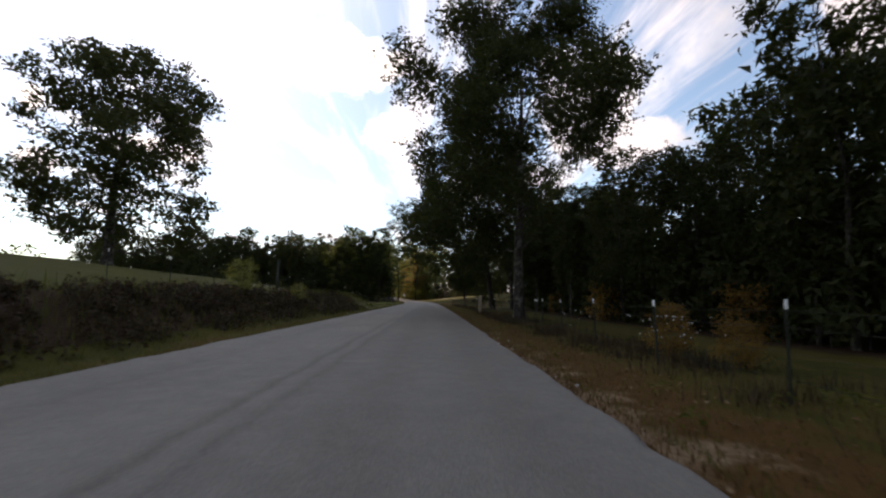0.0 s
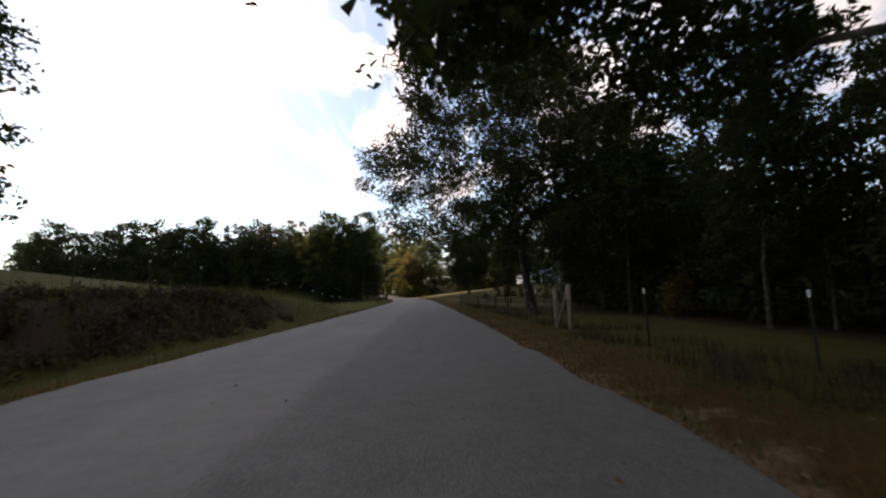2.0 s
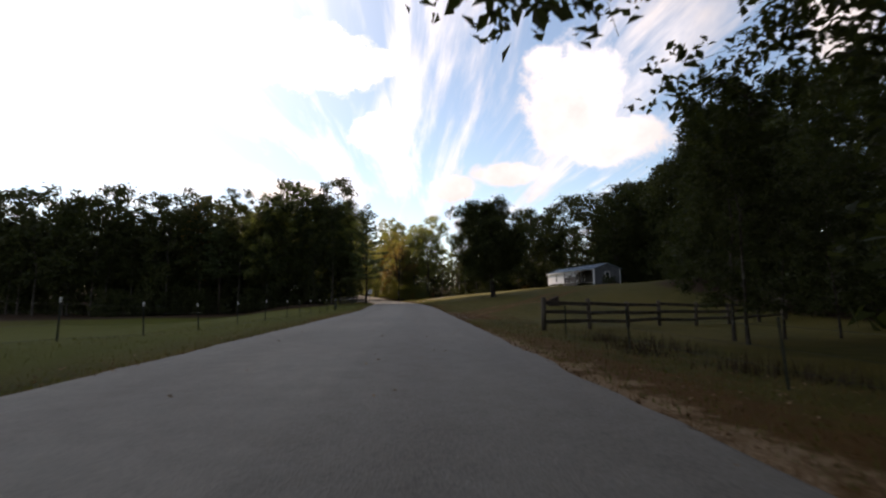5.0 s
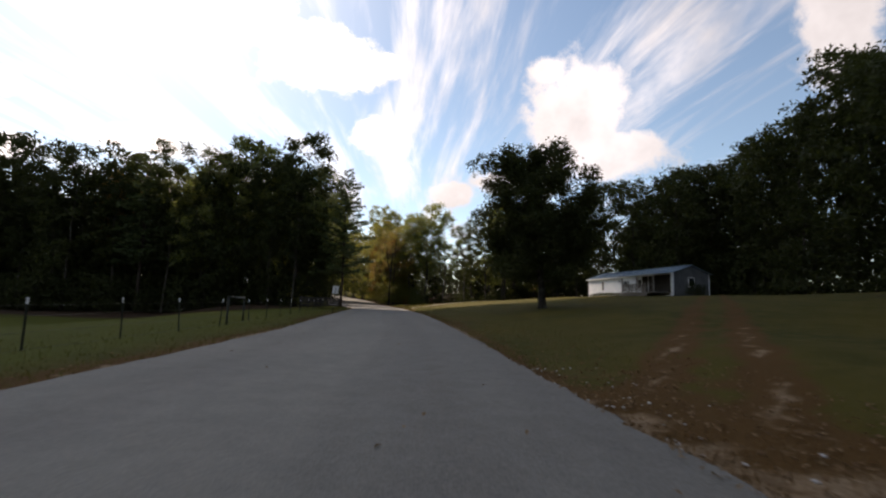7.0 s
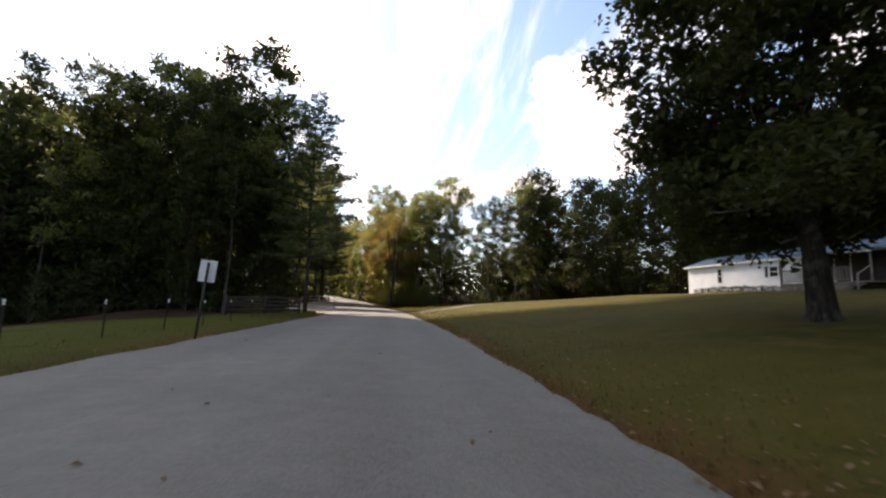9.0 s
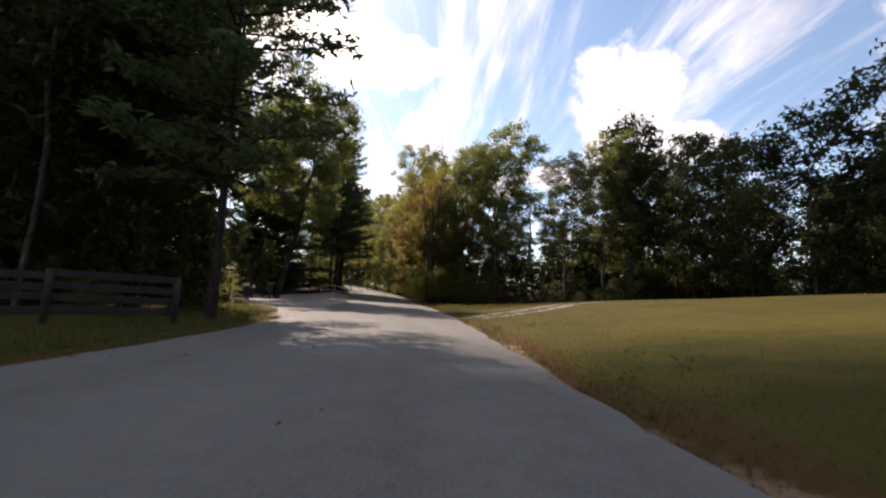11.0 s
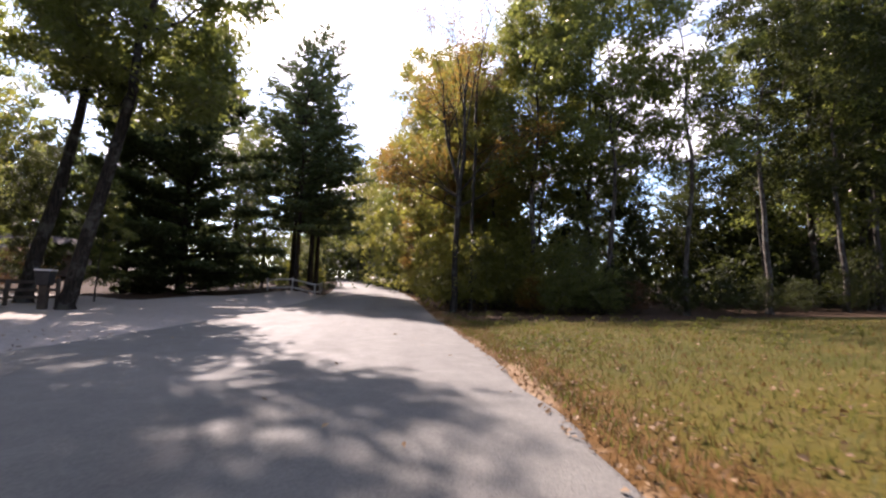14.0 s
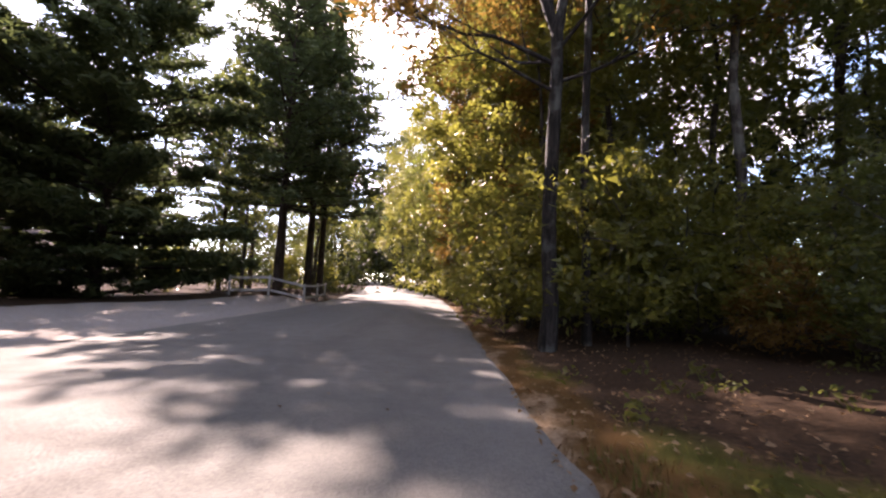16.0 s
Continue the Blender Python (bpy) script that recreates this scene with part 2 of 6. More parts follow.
def asphalt_material():
    m, n = material("worn_asphalt")
    co = n.node("ShaderNodeTexCoord").outputs["Object"]
    track = n.node("ShaderNodeAttribute", attribute_name="track").outputs["Fac"]
    lane = n.node("ShaderNodeAttribute", attribute_name="lane").outputs["Fac"]
    grit = n.node("ShaderNodeTexVoronoi", {"Vector": co, "Scale": 55.0})
    big, mid, fine = n.noise(co, 0.25, 5, 0.6), n.noise(co, 3.0, 5, 0.6), n.noise(co, 130.0, 2, 0.6)
    col = n.mix(n.smooth(big, 0.3, 0.7), (0.134, 0.125, 0.106), (0.172, 0.160, 0.135))
    col = n.mix(n.math("MULTIPLY", n.smooth(mid, 0.4, 0.75), 0.4), col, (0.14, 0.13, 0.117))
    col = n.mix(n.math("MULTIPLY", track, 0.85), col, (0.068, 0.055, 0.046))
    streak = n.noise(n.node("ShaderNodeMapping", {"Vector": co, "Scale": (1.6, 0.05, 1.0)}).outputs[0], 1.0, 5, 0.6)
    col = n.mix(n.math("MULTIPLY", n.smooth(streak, 0.45, 0.7), 0.3), col, (0.15, 0.138, 0.124))
    seam = n.node("ShaderNodeAttribute", attribute_name="seam").outputs["Fac"]
    col = n.mix(n.math("MULTIPLY", seam, 0.45), col, (0.19, 0.175, 0.155))
    col = n.mix(n.math("MULTIPLY", lane, 0.8), col, (0.08, 0.076, 0.066))
    col = n.mix(n.math("ADD", 0.25, n.math("MULTIPLY", lane, 0.15)), col, n.mix(grit.outputs["Color"], (0.035, 0.033, 0.028), (0.235, 0.218, 0.178)))
    h = n.math("ADD", grit.outputs["Distance"], n.math("MULTIPLY", fine, 0.5))
    # brightness put into the asphalt: lighter on the cloud-shaded stretch, darker in the sun
    age = n.node("ShaderNodeAttribute", attribute_name="age").outputs["Fac"]
    brightened = n.vec("SCALE", col)
    n.put(n.math("MULTIPLY_ADD", age, 0.36, 0.88), brightened.node.inputs["Scale"])
    col = brightened
    bs = n.node("ShaderNodeBsdfPrincipled", {"Base Color": col, "Roughness": n.smooth(mid, 0.3, 0.7, 0.72, 0.9), "Specular IOR Level": 0.35, "Normal": n.bump(h, 0.6, 0.012)})
    finish(n, bs.outputs[0])
    return m


GROUND, ASPHALT = ground_material(), asphalt_material()
BARK_OAK = bark_material("oak_bark", (0.018, 0.014, 0.011), (0.070, 0.057, 0.047), 0.4)
BARK = bark_material("forest_bark", (0.026, 0.021, 0.017), (0.085, 0.07, 0.057), 0.3)
# bark darkened in its colour for the shade under dense crowns
BARK_DARK = bark_material("crown_shade_bark", (0.012, 0.010, 0.008), (0.042, 0.034, 0.028), 0.2)
BARK_PINE = bark_material("pine_bark", (0.018, 0.013, 0.010), (0.062, 0.044, 0.034))
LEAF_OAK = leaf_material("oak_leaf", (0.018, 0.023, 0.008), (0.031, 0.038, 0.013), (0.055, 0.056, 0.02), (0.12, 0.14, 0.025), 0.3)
# deep green, with the shade of the woods put into the colour
LEAF_DEEP_SHADE = leaf_material("deep_green_shade_leaf", (0.015, 0.020, 0.007), (0.027, 0.034, 0.011), (0.05, 0.052, 0.017), (0.12, 0.14, 0.028), 0.32)
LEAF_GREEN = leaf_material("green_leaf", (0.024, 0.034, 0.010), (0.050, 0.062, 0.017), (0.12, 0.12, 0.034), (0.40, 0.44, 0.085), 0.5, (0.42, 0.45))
LEAF_LIME = leaf_material("yellowing_leaf", (0.045, 0.055, 0.013), (0.095, 0.10, 0.022), (0.18, 0.16, 0.035), (0.46, 0.44, 0.07), 0.5, (0.45, 0.4))
LEAF_RUST = leaf_material("rust_leaf", (0.08, 0.045, 0.015), (0.17, 0.095, 0.025), (0.28, 0.17, 0.045), (0.46, 0.28, 0.06), 0.5)
LEAF_BROWN = leaf_material("brown_leaf", (0.05, 0.026, 0.014), (0.10, 0.052, 0.027), (0.16, 0.09, 0.045), (0.22, 0.12, 0.05), 0.35)
LEAF_PINE = leaf_material("pine_needle", (0.030, 0.042, 0.019), (0.050, 0.067, 0.029), (0.08, 0.10, 0.042), (0.16, 0.20, 0.06), 0.38)


# ---- the lie of the land ----
def curve(pairs):
    ys, vs = np.array([p[0] for p in pairs], float), np.array([p[1] for p in pairs], float)
    yy = np.arange(-400, 900, 1.0)
    vv = np.interp(yy, ys, vs)
    k = np.hanning(15)
    vv[20:-20] = np.convolve(vv, k / k.sum(), "same")[20:-20]
    return lambda y: np.interp(y, yy, vv)


edge_right = curve([(-400, 1.6), (40, 1.6), (60, 1.35), (90, 0.85), (106, 0.45), (120, -0.4), (131, -1.5), (144, -2.8), (152, -3.9), (160, -5.0), (168, -6.8), (176, -8.4),
                    (185, -10.2), (196, -13), (215, -19), (240, -28), (300, -55), (600, -200)])
edge_left = curve([(-400, -5.6), (20, -5.55), (60, -5.5), (95, -5.8), (108, -6.9), (116, -7.4), (124, -8.0), (134, -8.4), (150, -11.2), (160, -12.7), (176, -16.0), (185, -18), (196, -20.8), (215, -26.6),
                   (240, -35), (300, -62), (600, -207)])


def step(v, lo, hi):
    t = np.clip((np.asarray(v, float) - lo) / (hi - lo), 0, 1)
    return t * t * (3 - 2 * t)


def wave(x, y, s):
    """A gentle roll of the ground."""
    return np.sin(x * 0.31 / s + 1.3 * np.sin(y * 0.23 / s)) * np.cos(y * 0.27 / s + 0.7 * np.sin(x * 0.19 / s))


def road_height(y):
    t = np.clip(np.asarray(y, float) - 160, 0, None)
    return np.where(t < 35, 0.0006 * t * t, 0.735 + 0.042 * (t - 35)) * (t < 140) + (0.735 + 0.042 * 105) * (t >= 140)


def land(x, y):
    x, y = np.asarray(x, float), np.asarray(y, float)
    r, l = edge_right(y), edge_left(y)
    u, v = np.clip(x - r, 0, None), np.clip(l - x, 0, None)
    # right: level paddock, then the lawn that climbs to the house, then woodland
    lawn = step(y, 78, 102) * (1 - step(y, 152, 176))
    z_right = -0.035 * np.clip(u, 0, 12) * (1 - step(y, 78, 102)) + lawn * (0.125 * np.clip(u, 0, 9) + 0.085 * np.clip(u - 9, 0, 18)) + 0.03 * np.clip(u, 0, 25) * step(y, 152, 176)
    z_right = z_right + 0.4 * np.exp(-((x - 8) / 4.0) ** 2 - ((y - 87) / 5.0) ** 2) * step(u, 1.0, 3.0)
    # left: cut bank and hill field, then the hollow, then woodland
    hill = 1 - step(y, 46, 74)
    bank = 1.25 * step(v, 1.3, 3.6) + 0.13 * np.clip(v - 3, 0, 30)
    dip = step(y, 52, 85) * (1 - 0.4 * step(y, 140, 170)) * (1 - step(y, 170, 190))
    z_left = bank * hill - 1.7 * dip * step(v, 4, 24) * (1 - step(y, 122, 138) * (1 - step(v, 10, 26))) + 0.045 * np.clip(v - 10, 0, 60) * step(y, 185, 215)
    z_left = z_left + 0.75 * np.exp(-((x + 22.5) / 3.6) ** 2 - ((y - 190) / 6.5) ** 2) * step(v, 0.4, 2.6)     # the berm at the bend
    rough = 0.05 * step(np.maximum(u, v), 0.8, 5) * wave(x, y, 0.8) + 0.12 * step(np.maximum(u, v), 4, 18) * wave(x, y, 3.0)
    far = step(np.hypot(x, y - 90), 200, 420)
    return road_height(y) * (1 - far) + (z_right + z_left + rough) * (1 - far) + far * (3 + 1.5 * wave(x, y, 30.0))


def mesh_of(name, verts, faces, mat=None, smooth=False):
    me = bpy.data.meshes.new(name)
    me.from_pydata(verts if isinstance(verts, list) else verts.tolist(), [], faces if isinstance(faces, list) else faces.tolist())
    if mat:
        me.materials.append(mat)
    if smooth:
        me.shade_smooth()
    return me


def quads(rows, cols):
    i = np.arange(rows * cols).reshape(rows, cols)
    return np.stack([i[:-1, :-1], i[:-1, 1:], i[1:, 1:], i[1:, :-1]], -1).reshape(-1, 4)


def spaced(near_lo, near_hi, gap, far_lo, far_hi, n=14):
    a = near_lo - np.geomspace(gap, near_lo - far_lo, n)[::-1]
    b = near_hi + np.geomspace(gap, far_hi - near_hi, n)
    return np.concatenate([a, np.arange(near_lo, near_hi + gap / 2, gap), b])


def attribute(me, name, values):
    me.attributes.new(name, "FLOAT", "POINT").data.foreach_set("value", np.asarray(values, np.float32).ravel())


def apron_mask(x, y):
    """The gravel turn-out and side road on the far side."""
    l = edge_left(y)
    v = l - x
    reach = np.interp(y, [138, 142, 148, 154, 162, 172, 180, 186, 190], [0, 1.2, 4.0, 6.5, 9.0, 9.5, 8, 3, 0])
    return step(reach - v, -0.3, 0.5) * (v > -0.5) * (reach > 0.05)


def side_road_mask(x, y):
    c = 170 + 0.55 * (-24 - x)
    return (1 - step(np.abs(y - c), 3.0, 4.2)) * (x < -17) * (x > -42)


def tracks_mask(x, y, x0, y0, x1, y1, half, gauge=0.8):
    """Two wheel ruts along a straight drive."""
    d = np.hypot(x1 - x0, y1 - y0)
    tx, ty = (x1 - x0) / d, (y1 - y0) / d
    s = (x - x0) * tx + (y - y0) * ty
    o = np.abs((x - x0) * ty - (y - y0) * tx)
    return np.exp(-((o - gauge) / half) ** 2) * step(s, -1.0, 0.5) * (1 - step(s, d - 4, d))


def build_ground():
    xs, ys = spaced(-60, 60, 0.75, -2500, 2500), spaced(-12, 232, 0.75, -2500, 2500)
    X, Y = np.meshgrid(xs, ys)
    Z = land(X, Y)
    r, l = edge_right(Y), edge_left(Y)
    inside = step(np.minimum(r - X, X - l), -0.15, 0.35)
    Z = Z - 0.12 * inside
    me = mesh_of("ground", np.stack([X, Y, Z], -1).reshape(-1, 3), quads(len(ys), len(xs)), GROUND, True)
    u, v = X - r, l - X
    out = np.maximum(u, v)
    width = 0.45 + 2.3 * (u > 0) * (1 - step(Y, 62, 76)) + 0.5 * (u > 0) * step(Y, 138, 150) + 0.35 * wave(X, Y, 0.5)
    verge = 1.0 - 0.75 * step(out, 0.15, np.maximum(width, 0.4))
    verge = np.where(out > 0, verge * (1 - step(out, width, width + 1.2)), 1.0)
    verge *= 1 - 0.12 * (1 - step(Y, 62, 76)) * step(u, 0.1, 0.4)
    mouth = np.exp(-((Y - 82.5) / 4.0) ** 2) * (1 - step(u, 1.2, 3.6)) * (u > -0.4)
    verge = np.maximum(verge, mouth * 0.84)
    ruts = tracks_mask(X, Y, 0.3, 82, 27.8, 121, 0.5, 0.75)
    verge = np.maximum(verge, ruts * (0.92 - 0.3 * step(Y, 90, 104)))
    litter = step(v, 4.5, 8) * step(Y, 124, 132) * (1 - step(Y, 136, 141) * (X > -20))
    litter = np.maximum(litter, step(Y + 0.3 * X, 164.5, 167.5) * step(u, 0.2, 1.2))
    litter = np.maximum(litter, step(u, 6.0, 12) * (1 - step(Y, 60, 74)))
    litter = np.maximum(litter, step(u, 17, 24) * (1 - step(Y, 95, 110)))
    litter = np.maximum(litter, 0.75 * step(v, 1.3, 2.0) * (1 - step(v, 3.6, 4.8)) * (1 - step(Y, 44, 58)))
    litter = np.maximum(litter, 0.62 * np.exp(-((X - 8.5) / 6) ** 2 - ((Y - 58) / 9) ** 2) * (u > 0.3))
    litter = np.maximum(litter, step(X, 41, 46) * (Y > 90))
    litter = np.maximum(litter, step(Y, 133, 138) * (X < -19))
    gravel = np.maximum(apron_mask(X, Y), side_road_mask(X, Y))
    gravel = np.maximum(gravel, 0.62 * tracks_mask(X, Y, -2.3, 144.3, 6.0, 153.6, 0.75, 0.85))
    attribute(me, "lush", step(v, 0.6, 2.0) * (1 - step(v, 30, 60)) * (1 - 0.55 * (1 - step(Y, 40, 54))) * (1 - step(Y, 124, 132)))
    attribute(me, "verge", verge)
    attribute(me, "litter", litter)
    attribute(me, "gravel", gravel)
    return tagged(new("ground", me), "mown autumn grass with dry verges and leaf litter under the trees", "ground", kind="structure")


def build_road():
    ys = np.concatenate([np.arange(-40, 240, 0.5), np.arange(240, 500, 4.0)])
    us = np.array([-0.035, 0.0, 0.006, 0.03, 0.08, 0.14, 0.2, 0.26, 0.32, 0.38, 0.44, 0.46, 0.475, 0.483, 0.49, 0.497, 0.505, 0.515, 0.525, 0.535, 0.55, 0.58, 0.62, 0.68, 0.74, 0.8, 0.86, 0.92, 0.97, 0.994, 1.0, 1.035])
    Yg, Ug = np.meshgrid(ys, us, indexing="ij")
    jl = np.array([0.10 * noise.noise((0.0, y * 0.55, 0.0)) + 0.09 * noise.noise((9.0, y * 2.3, 0.0)) for y in ys])[:, None]
    jr = np.array([0.14 * noise.noise((4.0, y * 0.5, 3.0)) + 0.11 * noise.noise((7.0, y * 2.1, 5.0)) for y in ys])[:, None]
    L, R = edge_left(Yg) + jl, edge_right(Yg) + jr
    X = L + (R - L) * Ug
    Z = road_height(Yg) + 0.035 + 0.05 * (1 - (2 * np.clip(Ug, 0, 1) - 1) ** 2)
    Z = np.where((Ug < 0) | (Ug > 1), road_height(Yg) - 0.16, Z)
    me = mesh_of("road", np.stack([X, Yg, Z], -1).reshape(-1, 3), quads(len(ys), len(us))[:, ::-1], ASPHALT, True)
    w = (edge_right(Yg) - edge_left(Yg)) * Ug
    wheel = (np.exp(-((w - 3.45) / 0.07) ** 2) + np.exp(-((w - 3.85) / 0.08) ** 2)) * 0.8 * (1 - step(Yg, 14, 30)) + 0.45 * np.exp(-((w - 4.75) / 0.3) ** 2) + 0.4 * np.exp(-((w - 6.3) / 0.3) ** 2) + 0.3 * np.exp(-((w - 1.4) / 0.4) ** 2)
    attribute(me, "track", wheel)
    # painted brightness along the road, falling off from y 100 to 150
    attribute(me, "age", 1 - step(Yg, 100, 150))
    attribute(me, "lane", step(w, 3.5, 3.85) * (0.2 + 0.8 * step(Yg, 15, 27)) * (1 - 0.55 * step(Yg, 38, 62)) * (1 - 0.5 * step(Yg, 95, 140)))
    attribute(me, "seam", np.exp(-((w - 3.8) / 0.1) ** 2) * step(Yg, 118, 140))
    return tagged(new("road", me), "worn grey asphalt country road with ragged edges", "road", kind="structure")


build_ground()
build_road()
# ---- trees ----
def tubes(lines, sides=6):
    """Tapered tubes along polylines: a list of (points, radii). One set of vertices and faces."""
    V, F, base = [], [], 0
    ang = np.linspace(0, 2 * np.pi, sides, endpoint=False)
    for pts, rad in lines:
        pts, rad = np.asarray(pts, float), np.asarray(rad, float)
        tan = np.gradient(pts, axis=0)
        tan /= np.linalg.norm(tan, axis=1)[:, None] + 1e-9
        ref = np.where(np.abs(tan[:, 2:3]) > 0.9, np.array([[1.0, 0, 0]]), np.array([[0, 0, 1.0]]))
        a = np.cross(tan, ref)
        a /= np.linalg.norm(a, axis=1)[:, None] + 1e-9
        b = np.cross(tan, a)
        ring = pts[:, None] + rad[:, None, None] * (np.cos(ang)[None, :, None] * a[:, None] + np.sin(ang)[None, :, None] * b[:, None])
        n = len(pts)
        V.append(ring.reshape(-1, 3))
        i = base + np.arange(n * sides).reshape(n, sides)
        j = np.roll(i, -1, axis=1)
        F.append(np.stack([i[:-1], j[:-1], j[1:], i[1:]], -1).reshape(-1, 4))
        base += n * sides
    return np.concatenate(V), np.concatenate(F)


def leaves(rng, centres, size, droop=0.0, narrow=0.62, flat=0.35):
    """A small pointed blade of two triangles at every centre, each turned its own way."""
    n = len(centres)
    nor = rng.normal(size=(n, 3))
    nor[:, 2] = np.abs(nor[:, 2]) + flat
    nor /= np.linalg.norm(nor, axis=1)[:, None]
    d = rng.normal(size=(n, 3))
    d[:, 2] -= droop
    d -= (d * nor).sum(1)[:, None] * nor
    d /= np.linalg.norm(d, axis=1)[:, None]
    s = np.cross(nor, d)
    ln = size * rng.uniform(0.65, 1.35, (n, 1))
    wd = ln * narrow * rng.uniform(0.7, 1.2, (n, 1))
    lift = nor * ln * 0.16
    v = np.stack([centres - d * ln * 0.5, centres + s * wd * 0.5 + lift - d * ln * 0.05, centres + d * ln * 0.5, centres - s * wd * 0.5 + lift + d * ln * 0.08], 1)
    return v.reshape(-1, 3), np.arange(4 * n).reshape(n, 4)


def join(*parts):
    V, F, b = [], [], 0
    for v, f in parts:
        V.append(v)
        F.append(f + b)
        b += len(v)
    return np.concatenate(V), np.concatenate(F)


def tips(blades):
    """Cuts each four-cornered blade down to one triangle."""
    v = blades[0].reshape(-1, 4, 3)
    v = np.stack([v[:, 0], v[:, 1], v[:, 2] + (v[:, 3] - v[:, 1]) * 0.35], 1)
    return v.reshape(-1, 3), np.arange(3 * len(v)).reshape(-1, 3)


def broadleaf(seed, height, radius, crown_base, trunk_r, count, leaf, clumps=46, clump=0.27, shape=0.42, lean=0.0, fork=0.0, tri=False, sparse=0.0, sides=6, twigs=2, keep=None, core=0.3, per=13, tuft=0.95, bare=None):
    """Wood and leaves of a broad-leaved tree whose foot is at the origin: leaf masses fill an uneven crown, and a branch runs to each."""
    rng = np.random.default_rng(seed)
    lines = []
    zs = np.linspace(0, height * 0.88, 10)
    off = np.cumsum(rng.normal(0, 0.014 * height, (10, 2)) * np.linspace(0, 1, 10)[:, None], axis=0)
    trunk = np.column_stack([off[:, 0] + lean * zs, off[:, 1], zs])
    rad = trunk_r * np.interp(zs / height, [0, 0.1, 0.3, 0.55, 0.88], [1.0, 0.88, 0.74, 0.42, 0.06])
    foot = np.array([[0, 0, -0.4], [0, 0, 0.02], [0, 0, 0.25], [lean * 0.7, 0, 0.7]])
    lines.append((np.vstack([foot, trunk[1:]]), np.concatenate([trunk_r * np.array([1.5, 1.3, 1.12, 1.02]), rad[1:]])))
    if fork:            # a second stem that parts low down
        f0 = np.linspace(0, 1, 6)[:, None]
        side = np.array([[0, 0, 0.3]]) + f0 * np.array([[fork * height * 0.55, 0.03 * height, height * 0.55]]) + np.sin(f0 * np.pi) * np.array([[fork * 1.6, 0, 0]])
        lines.append((side, trunk_r * np.linspace(0.72, 0.2, 6)))
    zc = crown_base + (height - crown_base) * shape
    ph = rng.uniform(0, 6.28, 6)
    centres, radii, reach = [], [], []
    for k in range(clumps):
        f = (k + rng.random()) / clumps
        z = crown_base + (height - crown_base) * (0.04 + 0.9 * f)
        h = (height - zc) if z > zc else (zc - crown_base) * 1.25 + 0.5
        e = radius * math.sqrt(max(0.05, 1 - ((z - zc) / h) ** 2))
        az = k * 2.39996 + rng.uniform(-0.5, 0.5)
        lump = 1 + 0.16 * math.sin(2 * az + ph[0] + z * 0.4) + 0.13 * math.sin(3 * az + ph[1] - z * 0.7)
        r = e * lump * math.sqrt(rng.uniform(0.12, 1.0)) * 0.88
        ax, ay = np.interp(z, trunk[:, 2], trunk[:, 0]), np.interp(z, trunk[:, 2], trunk[:, 1])
        c = np.array([ax + math.cos(az) * r, ay + math.sin(az) * r, z])
        if rng.random() < sparse:
            continue
        if bare and c[0] * bare[0] + c[1] * bare[1] > 1.2 and z < bare[2]:      # limbs lost low on one side
            continue
        if keep:        # the crown is cut short on the side of the road
            over = c[0] * keep[0] + c[1] * keep[1] - keep[2]
            if over > 0:
                c[:2] -= np.array(keep[:2]) * (over + 0.8 * rng.random())
        centres.append(c)
        radii.append(radius * clump * rng.uniform(0.7, 1.3) * (0.95 if f > 0.85 else 1.0))
        reach.append(r)
    # each leaf mass hangs on the nearest wood below and inside it
    nodes = [(np.array([np.interp(z, trunk[:, 2], trunk[:, i]) for i in range(3)]), float(np.interp(z, zs, rad)), True) for z in np.linspace(crown_base * 1.15, height * 0.85, 16)]
    for i in np.argsort(reach):
        c, r = centres[i], reach[i]
        at = np.array([q[0] for q in nodes])
        away = np.linalg.norm(at - c, axis=1)
        cost = away + 1.4 * np.clip(at[:, 2] - (c[2] - 0.45 * away), 0, None)
        p0, thick, stem = nodes[int(np.argmin(cost))]
        t = np.linspace(0, 1, 5)[:, None]
        ln = np.linalg.norm(c - p0)
        bend = rng.normal(0, 0.06 * (ln + 0.5), (5, 3)) * np.sin(t * np.pi) + np.array([0, 0, -0.09 * ln]) * np.sin(t * np.pi)
        w0 = min(thick * 0.8, trunk_r * (0.16 + 0.26 * r / radius)) if stem else max(0.015, thick * 0.8)
        line, fat = p0 + (c - p0) * t + bend, np.linspace(w0, max(0.012, w0 * 0.3), 5)
        lines.append((line, fat))
        nodes += [(line[k], fat[k], False) for k in (2, 3, 4)]
        for _ in range(twigs):
            tip = c + rng.normal(0, 0.55, 3) * radii[i]
            lines.append((np.array([line[3], (line[4] + tip) / 2, tip]), np.array([fat[3] * 0.6, fat[3] * 0.35, 0.008])))
    centres, radii = np.array(centres), np.array(radii)
    # most leaves sit in sprays at the ends of twigs over each mass, the rest fill its inside
    inner = int(count * core)
    tufts = max(len(centres), (count - inner) // per)
    pick = rng.choice(len(centres), tufts + inner, p=radii ** 2.2 / (radii ** 2.2).sum())
    d = rng.normal(size=(tufts + inner, 3))
    d[:tufts, 2] += 0.25
    d /= np.linalg.norm(d, axis=1)[:, None]
    ruff = 1 + 0.35 * np.sin(d[:, :1] * 5 + pick[:, None]) * np.cos(d[:, 1:2] * 6 - pick[:, None])
    depth = np.concatenate([0.62 + 0.42 * rng.random((tufts, 1)), 0.85 * rng.random((inner, 1)) ** 0.5])
    pos = centres[pick] + d * radii[pick][:, None] * ruff * depth * np.array([1.12, 1.12, 0.82])
    own = rng.integers(0, tufts, count - inner)
    spray = pos[own] + rng.normal(0, 1, (count - inner, 3)) * leaf * tuft * np.array([1.0, 1.0, 0.62])
